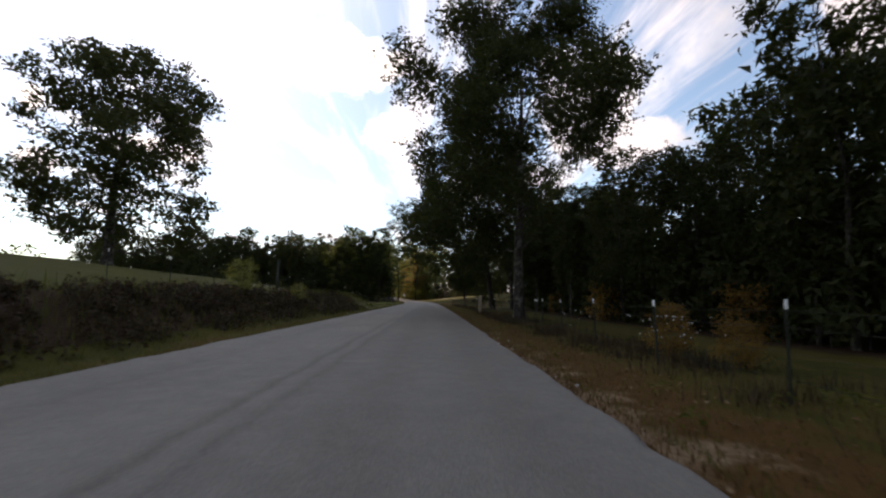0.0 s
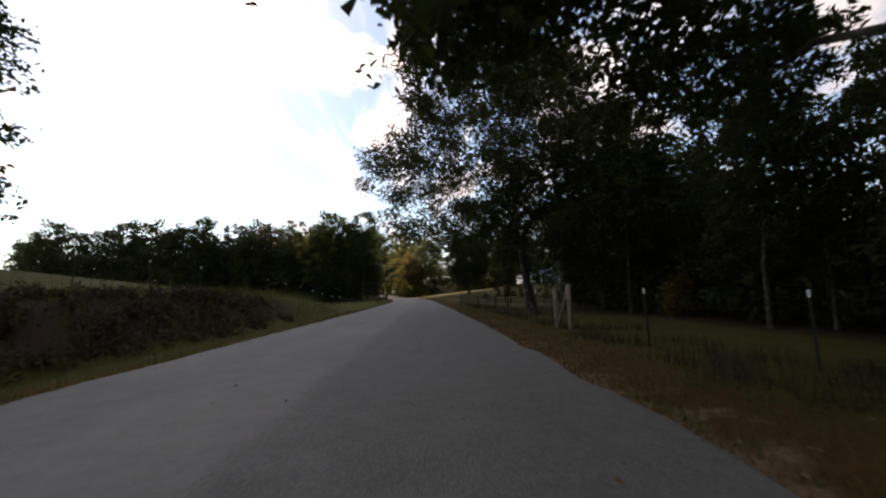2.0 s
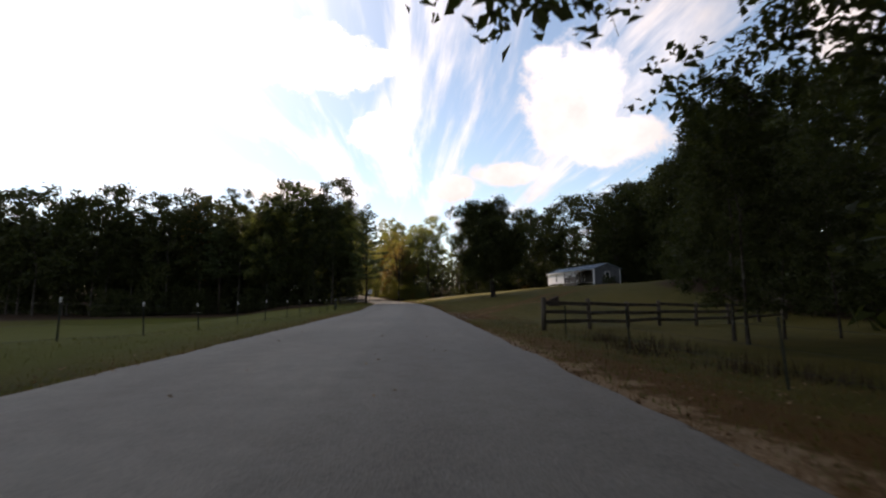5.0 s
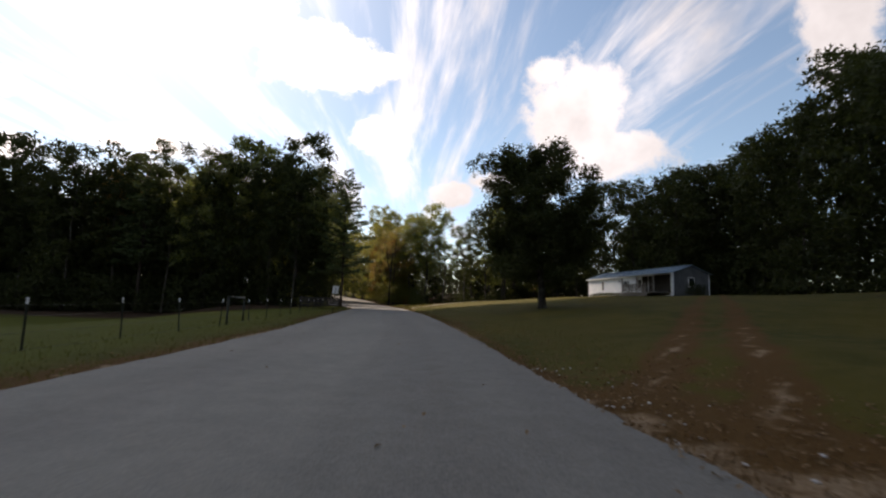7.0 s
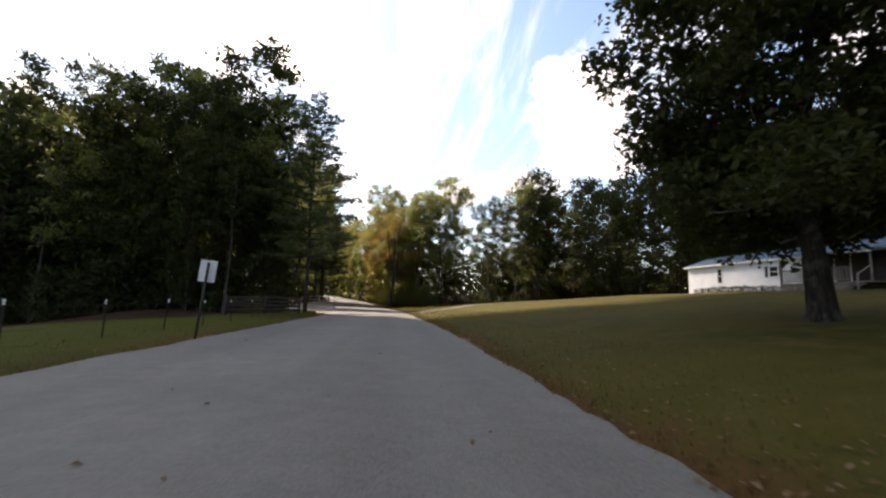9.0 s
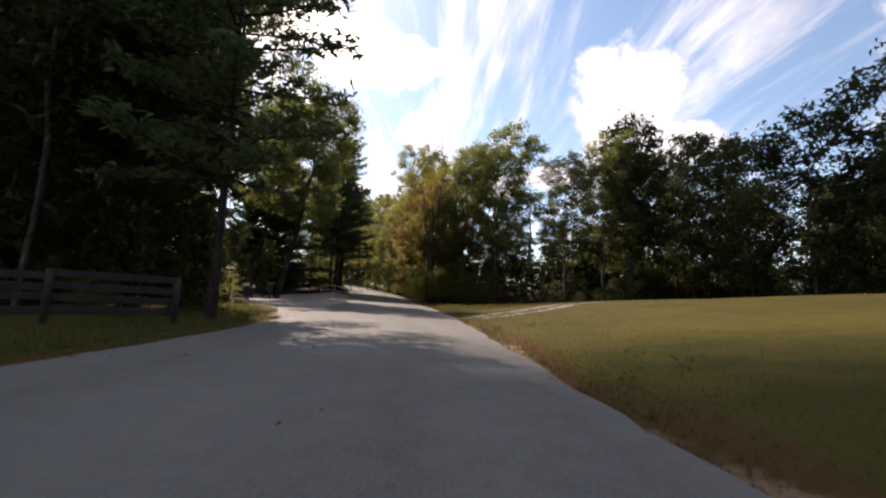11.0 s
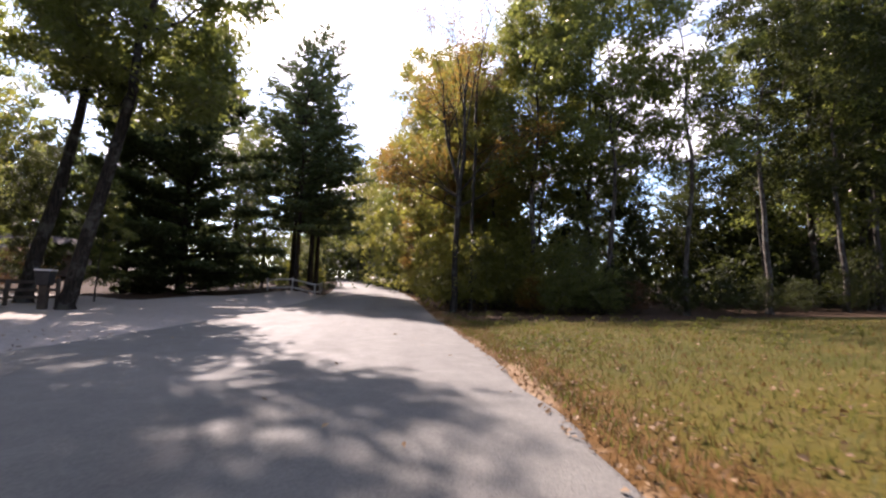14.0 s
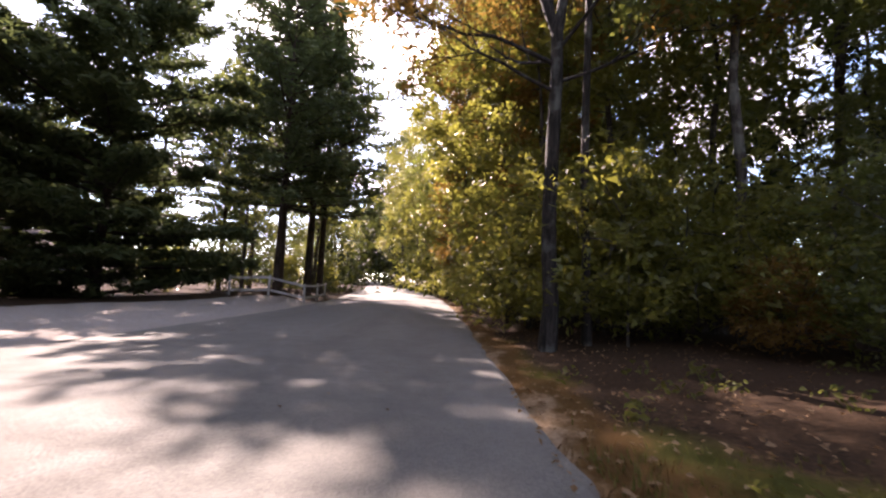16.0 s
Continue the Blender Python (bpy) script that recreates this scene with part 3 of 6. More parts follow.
    out = join(leaves(rng, spray, leaf, 0.25), leaves(rng, pos[tufts:], leaf * 1.3, 0.25))
    return tubes(lines, sides), tips(out) if tri else out


def open_tree(seed, height, trunk_r, forks, limbs, leaf, per_tip):
    """A tree seen by its wood: a stem that forks, limbs that part into branches and twigs, and thin sprays of leaves at the tips."""
    rng = np.random.default_rng(seed)
    lines, ends = [], []

    def limb(p, d, ln, r, depth):
        t = np.linspace(0, 1, 5)[:, None]
        d = d / np.linalg.norm(d)
        pts = p + d * ln * t + np.cumsum(rng.normal(0, 0.035 * ln, (5, 3)), axis=0) * t + np.array([0, 0, 0.10 * ln]) * t * t
        lines.append((pts, np.linspace(r, r * 0.4, 5)))
        if depth < 2:
            ends.extend(pts[2:])
        if depth == 0:
            return
        for k in range(5 if depth > 1 else 4):
            f = rng.uniform(0.35, 1.0) if k else 1.0
            q = np.array([np.interp(f, t[:, 0], pts[:, i]) for i in range(3)])
            turn = rng.normal(0, 0.55, 3) + np.array([0, 0, 0.08])
            limb(q, d + turn, ln * rng.uniform(0.42, 0.62), max(0.013, r * (1 - 0.6 * f) * 0.62), depth - 1)

    zs = np.linspace(0, forks, 8)
    trunk = np.column_stack([np.cumsum(rng.normal(0, 0.03, 8)), np.cumsum(rng.normal(0, 0.03, 8)), zs])
    trunk[0] = (0, 0, -0.35)
    lines.append((trunk, trunk_r * np.interp(zs / forks, [0, 0.08, 1], [1.35, 1.0, 0.78])))
    for d, ln, share, z in limbs:
        p = np.array([np.interp(z, trunk[:, 2], trunk[:, i]) for i in range(3)])
        limb(p, np.array(d, float), ln, trunk_r * share, 2)
    ends = np.array(ends)
    pos = np.repeat(ends, per_tip, axis=0) + rng.normal(0, 0.24, (len(ends) * per_tip, 3))
    return tubes(lines, 5), tips(leaves(rng, pos, leaf, 0.3))


def conifer(seed, height, radius, crown_base, trunk_r, count, leaf, ragged=0.25, power=0.8):
    """A pine: a straight stem with whorls of level boughs that carry flat sprays."""
    rng = np.random.default_rng(seed)
    zs = np.linspace(0, height, 9)
    off = np.cumsum(rng.normal(0, 0.004 * height, (9, 2)), axis=0) * (zs / height)[:, None]
    trunk = np.column_stack([off, zs])
    trunk[0, 2] = -0.35
    lines = [(trunk, trunk_r * np.interp(zs / height, [0, 0.05, 1], [1.2, 1.0, 0.05]))]
    boughs = []
    z, k = crown_base, 0
    while z < height * 0.985:
        f = (z - crown_base) / (height - crown_base)
        for b in range(4):
            az = k * 0.9 + b * math.pi / 2 + rng.uniform(-0.5, 0.5)
            ln = radius * ((1 - f) ** power) * rng.uniform(1 - ragged * 1.6, 1 + ragged) + 0.25
            p0 = np.array([np.interp(z, trunk[:, 2], trunk[:, 0]), np.interp(z, trunk[:, 2], trunk[:, 1]), z])
            rise = rng.uniform(-0.18, 0.22) + 0.35 * f
            t = np.linspace(0, 1, 4)[:, None]
            line = p0 + np.array([math.cos(az), math.sin(az), rise]) * ln * t + np.array([0, 0, 1.0]) * ln * 0.10 * t * t
            lines.append((line, np.linspace(0.05 + 0.03 * ln / radius, 0.012, 4) * (trunk_r / 0.25)))
            boughs.append((line[0], line[-1], ln))
        z += rng.uniform(0.5, 0.95) * height / 22
        k += 1
    w = np.array([b[2] ** 1.5 for b in boughs])
    pick = rng.choice(len(boughs), count, p=w / w.sum())
    a, c = np.array([boughs[i][0] for i in pick]), np.array([boughs[i][1] for i in pick])
    ln = np.array([boughs[i][2] for i in pick])
    t = 0.22 + 0.82 * rng.random(count) ** 0.75
    side = np.cross(c - a, (0, 0, 1.0))
    side /= np.linalg.norm(side, axis=1)[:, None] + 1e-9
    spread = rng.normal(0, 0.15, count) * ln * (1.15 - t * 0.6)
    pos = a + (c - a) * t[:, None] + side * spread[:, None] + rng.normal(0, 0.10, (count, 3)) * np.array([1, 1, 1.3])
    return tubes(lines, 4), tips(leaves(rng, pos, leaf * 1.25, 0.1, 0.46, 0.9))


def plant(name, shape, bark, leaf, label, category="tree", group="", part_names=("trunk", "crown")):
    """A tree as a thing with its trunk and crown, standing at the origin."""
    (wv, wf), (lv, lf) = shape
    tree = tagged(new(name), label, category, group)
    if name in ("oak_tree", "maple_tree"):
        k = 13 * 6      # the stem's rings come first
        q = int((wf.max(axis=1) < k).sum())
        bough = new("branchwork", mesh_of(name + "_branchwork", wv[k:], wf[q:] - k, BARK, True))
        bough.parent = tree
        wv, wf = wv[:k], wf[:q]
    for pn, v, f, mat, sm in ((part_names[0], wv, wf, bark, True), (part_names[1], lv, lf, leaf, False)):
        ob = new(pn, mesh_of(name + "_" + pn, v, f, mat, sm))
        ob.parent = tree
    return tree


def set_at(tree, x, y, turn=0.0, size=1.0, lift=0.0, tall=1.0):
    tree.matrix_basis = Matrix.Translation((x, y, float(land(x, y)) + lift)) @ Matrix.Rotation(turn, 4, "Z") @ Matrix.Diagonal((size, size, size * tall, 1))
    return tree


def recoloured(tree, leaf, label):
    """A second model tree that shares the shape and bears other leaves."""
    twin = copy_thing(tree, Matrix.Identity(4))
    for ob in twin.children:
        if ob.name.split(".")[0] in ("crown", "foliage"):
            ob.data = ob.data.copy()
            ob.data.materials[0] = leaf
    return tagged(twin, label)


def grow(model, spots, rng, sizes=(0.85, 1.15)):
    """Copies of a model tree at each spot (x, y) or (x, y, size)."""
    for s in spots:
        size = s[2] if len(s) > 2 else rng.uniform(*sizes)
        t = copy_thing(model, Matrix.Identity(4))
        set_at(t, s[0], s[1], rng.uniform(0, 6.28), size, 0.0, rng.uniform(0.92, 1.1))


rt = random.Random(5)
# single trees along the road
field_tree = set_at(plant("oak_tree", broadleaf(11, 23.2, 9.6, 1.4, 0.5, 24000, 0.42, 120, 0.17, 0.38), BARK_OAK, LEAF_OAK, "tall spreading oak alone on the grassy hill", group="roadside oaks"), -32.7, 44.8, 0.4)
oak_a = set_at(plant("oak_tree", broadleaf(24, 20.4, 8.2, 3.8, 0.34, 84000, 0.19, 120, 0.17, 0.42, keep=(-0.454, 0.891, 7.0), bare=(0.454, -0.891, 10.5)), BARK_OAK, LEAF_OAK, "large oak with pale lichened trunk beside the road", group="roadside oaks"), 5.15, 26.7, 1.1)
oak_b = set_at(plant("oak_tree", broadleaf(32, 22, 12.9, 4.0, 0.37, 88000, 0.198, 190, 0.112, 0.32, lean=0.13, twigs=3, core=0.5), BARK_OAK, LEAF_OAK, "large oak whose limbs reach over the road", group="roadside oaks"), 7.8, 57.6, math.pi)
oak_c = set_at(plant("oak_tree", broadleaf(43, 20, 7.0, 5.5, 0.28, 30000, 0.25, 58, 0.2, tri=True), BARK_OAK, LEAF_OAK, "tall oak with a bare pale trunk in the paddock", group="roadside oaks"), 10.2, 56.9, 0.2)
lawn_tree = set_at(plant("maple_tree", broadleaf(54, 12.4, 5.1, 1.7, 0.29, 58000, 0.19, 130, 0.18, 0.42, lean=-0.05, core=0.35), BARK_DARK, LEAF_OAK, "round dense shade tree on the front lawn", group="garden trees"), 8.2, 111.9, 0.0)
bare_tree = set_at(plant("pine_tree", open_tree(63, 19, 0.17, 6.6, [((-0.34, 0.1, 1), 5.2, 0.62, 6.5), ((0.12, -0.1, 1), 6.6, 0.72, 6.55), ((-0.1, 0.5, 1), 5.4, 0.5, 6.4), ((-1, 0.1, 0.75), 3.0, 0.34, 5.9), ((-1, -0.3, 0.4), 2.6, 0.27, 5.3), ((0.9, 0.4, 0.5), 3.4, 0.28, 5.5), ((-0.5, 0.9, 0.5), 3.4, 0.28, 6.0), ((0.8, -0.6, 0.7), 3.6, 0.28, 6.2)], 0.16, 13), BARK_DARK, LEAF_RUST, "slim roadside tree with forked stem and thin rusty leaves", group="roadside trees"), -6.6, 173.4, 0.0)

set_at(plant("pine_tree", open_tree(64, 17, 0.1, 12.0, [((0.1, 0, 1), 5.0, 0.6, 11.9), ((-0.8, 0.2, 0.7), 2.4, 0.3, 9.5), ((0.9, 0.3, 0.6), 2.2, 0.3, 8.4), ((0.2, -0.8, 0.7), 2.0, 0.28, 10.6)], 0.13, 5), BARK_DARK, LEAF_BROWN, "thin bare-stemmed tree beside the roadside tree", group="roadside trees"), -5.7, 174.5, 0.0)

# model forest trees
tall_a = plant("forest_tree", broadleaf(101, 23, 4.4, 5.0, 0.22, 5600, 0.5, 40, 0.25, 0.5, tri=True, sides=3, twigs=0), BARK, LEAF_DEEP_SHADE, "tall green broad-leaved tree at the edge of the wood", group="woodland trees")
tall_b = plant("forest_tree", broadleaf(102, 21, 5.2, 2.5, 0.24, 6000, 0.5, 44, 0.25, 0.45, tri=True, sides=3, twigs=0), BARK, LEAF_DEEP_SHADE, "full green broad-leaved tree at the edge of the wood", group="woodland trees")
tall_c = plant("forest_tree", broadleaf(103, 24, 3.4, 7.0, 0.20, 4500, 0.45, 34, 0.26, 0.55, tri=True, sides=3, twigs=0), BARK, LEAF_DEEP_SHADE, "slender green forest tree with a high thin crown", group="woodland trees")
far_a = plant("forest_tree", broadleaf(104, 22, 5.4, 2.5, 0.22, 2400, 0.85, 30, 0.27, 0.46, tri=True, sides=3, twigs=0), BARK, LEAF_DEEP_SHADE, "tall tree deep in the wood", group="woodland trees")
far_b = plant("forest_tree", broadleaf(105, 23, 4.4, 4.5, 0.2, 2100, 0.8, 28, 0.28, 0.5, tri=True, sides=3, twigs=0), BARK, LEAF_DEEP_SHADE, "slender tree deep in the wood", group="woodland trees")
lime_a = recoloured(tall_b, LEAF_LIME, "broad-leaved tree turning yellow at the edge of the wood")
rust_a = recoloured(tall_c, LEAF_RUST, "slender forest tree with rust-coloured autumn leaves")
near_a = plant("forest_tree", broadleaf(111, 23, 5.2, 3.6, 0.24, 10500, 0.34, 62, 0.19, 0.48, tri=True, sides=4, twigs=1, core=0.2), BARK, LEAF_GREEN, "tall green broad-leaved tree near the road", group="woodland trees")
near_b = plant("forest_tree", broadleaf(112, 22, 4.8, 4.6, 0.2, 9500, 0.34, 56, 0.19, 0.46, sparse=0.12, tri=True, sides=4, twigs=1, core=0.2), BARK, LEAF_GREEN, "open-crowned green tree near the road", group="woodland trees")
lime_b = recoloured(near_b, LEAF_LIME, "open-crowned tree turning yellow-green near the road")
rust_b = recoloured(near_b, LEAF_RUST, "tree with orange and rust autumn leaves near the road")
close_a = plant("forest_tree", broadleaf(121, 20, 4.4, 2.0, 0.14, 15500, 0.24, 76, 0.16, 0.42, sparse=0.12, tri=True, sides=4, twigs=1, core=0.3), BARK, LEAF_GREEN, "leafy green tree at the roadside edge of the wood", group="woodland trees")
close_b = recoloured(close_a, LEAF_LIME, "leafy tree turning yellow at the roadside edge of the wood")
near_c = plant("forest_tree", broadleaf(113, 23, 4.4, 7.5, 0.2, 11000, 0.28, 50, 0.18, 0.5, sparse=0.22, tri=True, sides=4, twigs=2, core=0.1), BARK, LEAF_GREEN, "tall tree with a high open crown near the road", group="woodland trees")
# same shapes as the lit trees, shade put into a darker leaf
near_d = recoloured(near_c, LEAF_DEEP_SHADE, "tall tree with a high crown of shade-darkened leaves beyond the lawn")
close_d = recoloured(close_a, LEAF_DEEP_SHADE, "roadside tree with green leaves coloured dark for shade")
close_c = recoloured(close_a, LEAF_RUST, "leafy tree with orange autumn leaves at the roadside")
pine_a = plant("pine_tree", conifer(201, 25, 4.2, 7.0, 0.24, 3600, 0.62), BARK_PINE, LEAF_PINE, "tall dark pine with level ragged boughs", group="pines")
pine_b = plant("pine_tree", conifer(202, 24, 4.8, 6.0, 0.24, 7600, 0.40, 0.42, 0.6), BARK_PINE, LEAF_PINE, "full dark pine beside the turn-out", group="pines")
cedar = plant("cedar_tree", conifer(203, 19.5, 5.4, 0.2, 0.28, 38000, 0.42, 0.5, 0.36), BARK_PINE, LEAF_PINE, "dense dark evergreen with boughs down to the ground", group="pines")
bush_a = plant("shrub", broadleaf(301, 4.2, 2.3, 0.3, 0.05, 850, 0.38, 14, 0.36, 0.4, tri=True, sides=3, twigs=0), BARK, LEAF_GREEN, "leafy green understorey shrub", "shrub", "woodland shrubs", ("stem", "foliage"))
bush_b = recoloured(bush_a, LEAF_LIME, "leafy yellow-green understorey shrub")
bush_d = recoloured(bush_a, LEAF_DEEP_SHADE, "understorey shrub with green leaves coloured dark for shade")
bush_c = recoloured(bush_a, LEAF_RUST, "understorey shrub with rusty autumn leaves")
sprig_a = plant("shrub", broadleaf(311, 3.6, 1.9, 0.3, 0.03, 4600, 0.15, 26, 0.3, 0.45, tri=True, sides=3, twigs=1, core=0.1), BARK, LEAF_GREEN, "fine-leaved green shrub at the roadside edge of the wood", "shrub", "woodland shrubs", ("stem", "foliage"))
sprig_b = recoloured(sprig_a, LEAF_LIME, "fine-leaved yellow-green shrub at the roadside edge of the wood")
sprig_d = recoloured(sprig_a, LEAF_DEEP_SHADE, "fine-leaved shrub coloured dark for shade at the edge of the wood")
sprig_e = recoloured(sprig_a, LEAF_BROWN, "fine-leaved brown shrub at the edge of the wood")
sprig_c = recoloured(sprig_a, LEAF_RUST, "fine-leaved shrub with orange autumn leaves at the roadside")


def band(p, q, step_m, depth, rows, jitter, rng):
    """Spots in rows along the line p to q, the later rows further to the left of it."""
    (x0, y0), (x1, y1) = p, q
    d = math.hypot(x1 - x0, y1 - y0)
    nx, ny = -(y1 - y0) / d, (x1 - x0) / d
    out = []
    for r in range(rows):
        n = max(1, int(d / step_m))
        for i in range(n + 1):
            f = (i + 0.5 * (r % 2)) / max(n, 1)
            out.append((x0 + (x1 - x0) * f + nx * r * depth + rng.uniform(-jitter, jitter), y0 + (y1 - y0) * f + ny * r * depth + rng.uniform(-jitter, jitter)))
    return out


def scatter(models, spots, rng, sizes=(0.85, 1.12)):
    for s in spots:
        grow(rng.choice(models), [s], rng, sizes)


mixed = [far_a, far_b, far_a]
# the wood beyond the hollow
scatter([tall_a, tall_c, tall_b, pine_a, tall_a, tall_b, tall_c], band((-60, 143), (-17.5, 140.5), 4.2, 6, 1, 1.0, rt), rt, (0.9, 1.06))
scatter([far_a, far_b], band((-62, 149), (-21.5, 146.5), 4.6, 5.5, 1, 1.2, rt), rt, (0.9, 1.1))
grow(rust_a, [(-45, 147, 0.85)], rt)
scatter([far_a, far_b], band((-118, 160), (-63, 144), 4.2, 6, 1, 1.2, rt), rt, (0.9, 1.15))
scatter(mixed, band((-150, 190), (-72, 154), 7.0, 8, 1, 2.0, rt), rt)
# the wood along the paddock
rw = random.Random(17)
scatter([tall_b, tall_b, tall_a], band((13.6, 15), (14.6, 66), 3.9, -4, 1, 0.8, rw), rw, (0.44, 0.56))
scatter([tall_b, tall_a], band((13.8, -8), (13.4, 13), 4.2, -4, 1, 0.7, rw), rw, (0.58, 0.68))
scatter([far_a, far_b], band((18.6, -8), (20.6, 74), 4.6, -4, 1, 1.0, rw), rw, (0.48, 0.66))
scatter([tall_b, tall_a], band((23.5, 66), (27.5, 98), 4.6, -6, 1, 1.4, rw), rw, (0.58, 0.76))
scatter([far_a, far_b], band((34, -34), (22, -6), 7, -7, 1, 1.5, rw), rw)
# trees standing in the paddock
grow(tall_a, [(11.3, 48.2, 0.62), (12.2, 39, 0.5), (15.5, 61, 0.8), (13.5, 67, 0.7)], rw)
grow(close_d, [(7.7, 68.5, 0.36), (8.2, 69.7, 0.38), (10.4, 70.5, 0.32), (12.7, 71.0, 0.34)], rw)
# the wood behind the house
scatter([tall_a, tall_b], band((41, 104), (56, 196), 6.0, -6, 1, 1.6, rt), rt, (0.95, 1.2))
scatter([far_a, far_b], band((47, 102), (64, 205), 6.5, -6, 1, 1.6, rt), rt, (0.95, 1.2))
grow(tall_b, [(36.7, 154, 1.12), (41, 149, 1.1), (33.5, 160, 1.05), (31, 166, 1.0), (45, 145, 1.1), (29, 172, 0.95), (38, 143, 0.95)], rt)
# the wood beyond the lawn
grow(near_a, [(16.0, 181.0, 1.0)], rt)
grow(near_d, [(11.5, 178.6, 0.82)], rt)
scatter([tall_b, tall_a, tall_b], band((19, 182), (47, 198), 4.4, 6, 1, 1.2, rt), rt, (0.9, 1.2))
scatter([tall_a, tall_c, tall_b, tall_a], band((13, 190), (46, 207), 7.0, 7, 1, 1.6, rt), rt, (0.5, 0.66))
grow(near_b, [(0.8, 177.4, 1.0)], rt)
grow(near_d, [(3.0, 179.5, 0.62)], rt)
grow(near_c, [(-2.4, 175.0, 0.85), (1.0, 172.9, 0.8)], rt)
grow(close_a, [(0.6, 175.4, 0.3)], rt)
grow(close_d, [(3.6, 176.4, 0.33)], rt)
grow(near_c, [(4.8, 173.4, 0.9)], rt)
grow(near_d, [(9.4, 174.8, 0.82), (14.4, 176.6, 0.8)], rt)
# the bend, where leaves turn
grow(tall_a, [(1.5, 184, 0.5), (6.5, 186.5, 0.46), (16.5, 188, 0.5)], rw)
grow(tall_b, [(-2.0, 186.5, 0.46), (4.0, 188.5, 0.5), (9.5, 184.8, 0.42), (12.6, 187.5, 0.5)], rw)
grow(close_b, [(-4.4, 178.6, 0.95), (-6.9, 178.4, 0.72), (-7.6, 182.4, 0.95), (-8.7, 186.8, 1.1), (-11.0, 192.4, 1.2)], rt)
grow(near_b, [(-5.6, 190.5, 1.05), (-9.5, 199.5, 1.0)], rt)
grow(close_c, [(-6.4, 180.6, 0.75), (-9.6, 189.4, 0.8), (-11.0, 196.2, 0.85)], rt)
grow(close_b, [(-1.8, 178.3, 1.0)], rt)
grow(near_c, [(-1.6, 182.4, 0.9)], rt)
scatter([lime_b, near_b, rust_b, lime_b], [(-4.8, 187, 0.6), (-7, 195, 0.65), (-13.5, 200, 0.8), (-16, 206, 0.85), (-11, 206, 0.7), (-19.5, 214, 0.85), (-15, 216, 0.9), (-24, 223, 0.9), (-28, 233, 0.9)], rt)
scatter(mixed, band((-62, 300), (-30, 240), 8, 7, 2, 1.5, rt), rt)
grow(lime_b, [(-35, 264, 0.8), (-30, 257, 0.85), (-42, 250, 0.7), (-47, 262, 0.8)], rt)
# the left side from the wood to the turn-out
grow(lime_b, [(-34.0, 153, 0.85)], rw)
grow(tall_a, [(-15.6, 139.6, 0.84)], rt)
set_at(plant("forest_tree", broadleaf(141, 19.5, 7.0, 6.4, 0.3, 46000, 0.18, 92, 0.15, 0.42, lean=0.16, tri=True), BARK, LEAF_GREEN, "broad green tree whose limbs hang over the road edge", group="woodland trees"), -18.8, 141.8, 0.15)
grow(tall_c, [(-16.4, 136.0, 0.76)], rt)
grow(lime_b, [(-19.5, 141.5, 0.9)], rt)
grow(close_d, [(-16.6, 138.6, 0.5), (-13.6, 137.4, 0.36), (-18.4, 143.5, 0.5), (-19.5, 136.5, 0.55), (-14.7, 141.4, 0.56), (-12.9, 140.2, 0.42)], rw)
grow(sprig_b, [(-15.2, 143.5, 0.75), (-14.4, 141.9, 0.55)], rw)
grow(close_d, [(-27.6, 171.0, 0.4), (-30.5, 173.5, 0.5)], rw)
grow(close_a, [(-24.6, 171.6, 0.36), (-33.5, 170.0, 0.5)], rw)
scatter([near_a, near_b, lime_b, near_a], [(-23, 144, 1.08), (-29.4, 141, 1.04), (-25.5, 141.5, 0.86), (-34, 152), (-38, 160), (-36, 170), (-43, 166)], rt)
grow(near_b, [(-30.5, 162.0, 0.9), (-33, 164.5, 1.0)], rt)
set_at(plant("forest_tree", broadleaf(131, 21.5, 6.0, 8.4, 0.3, 28000, 0.27, 74, 0.16, 0.5, lean=0.15, tri=True, sparse=0.05), BARK_DARK, LEAF_GREEN, "tall leaning tree whose crown shades the turn-out", group="woodland trees"), -24.9, 168.4, 0.15)
set_at(plant("forest_tree", broadleaf(132, 22.0, 6.0, 8.0, 0.28, 28000, 0.27, 74, 0.16, 0.5, lean=0.22, tri=True, sparse=0.05), BARK_DARK, LEAF_GREEN, "tall leaning tree with dusty green leaves beside the turn-out", group="woodland trees"), -21.05, 166.6, 0.05)
grow(pine_b, [(-10.4, 136.2, 0.76), (-21.0, 187.3, 0.88), (-22.9, 190.7, 0.98), (-21.9, 192.6, 1.05), (-22.4, 195.4, 1.0), (-33.5, 198.6, 0.95), (-36.3, 207, 0.95)], rt)
grow(cedar, [(-31.6, 181.4, 0.63)], rt)
scatter(mixed, band((-95, 205), (-62, 210), 8, 7, 2, 1.5, rt), rt)
scatter([lime_b, near_b], [(-26.2, 191.5, 0.75), (-24.5, 198.5, 0.8), (-27.5, 203, 0.55), (-31, 212, 0.6), (-34, 222, 0.7)], rt)
# understorey along the edges of the woods
scatter([bush_d], band((-60, 140.5), (-16.5, 138.0), 2.6, 3, 2, 0.9, rt), rt, (0.6, 1.1))
scatter([bush_d], band((8, 178.5), (46, 198), 3.6, 3, 1, 1.0, rt), rt, (0.5, 1.0))
scatter([sprig_b, sprig_a, sprig_b], [(-4.2, 175.6, 0.9), (-5.0, 177.6, 1.3), (-3.2, 176.6, 1.3), (-2.0, 173.9, 0.9), (-0.6, 172.6, 1.0), (-3.0, 178.2, 1.2), (0.5, 178, 1.0)], rt)
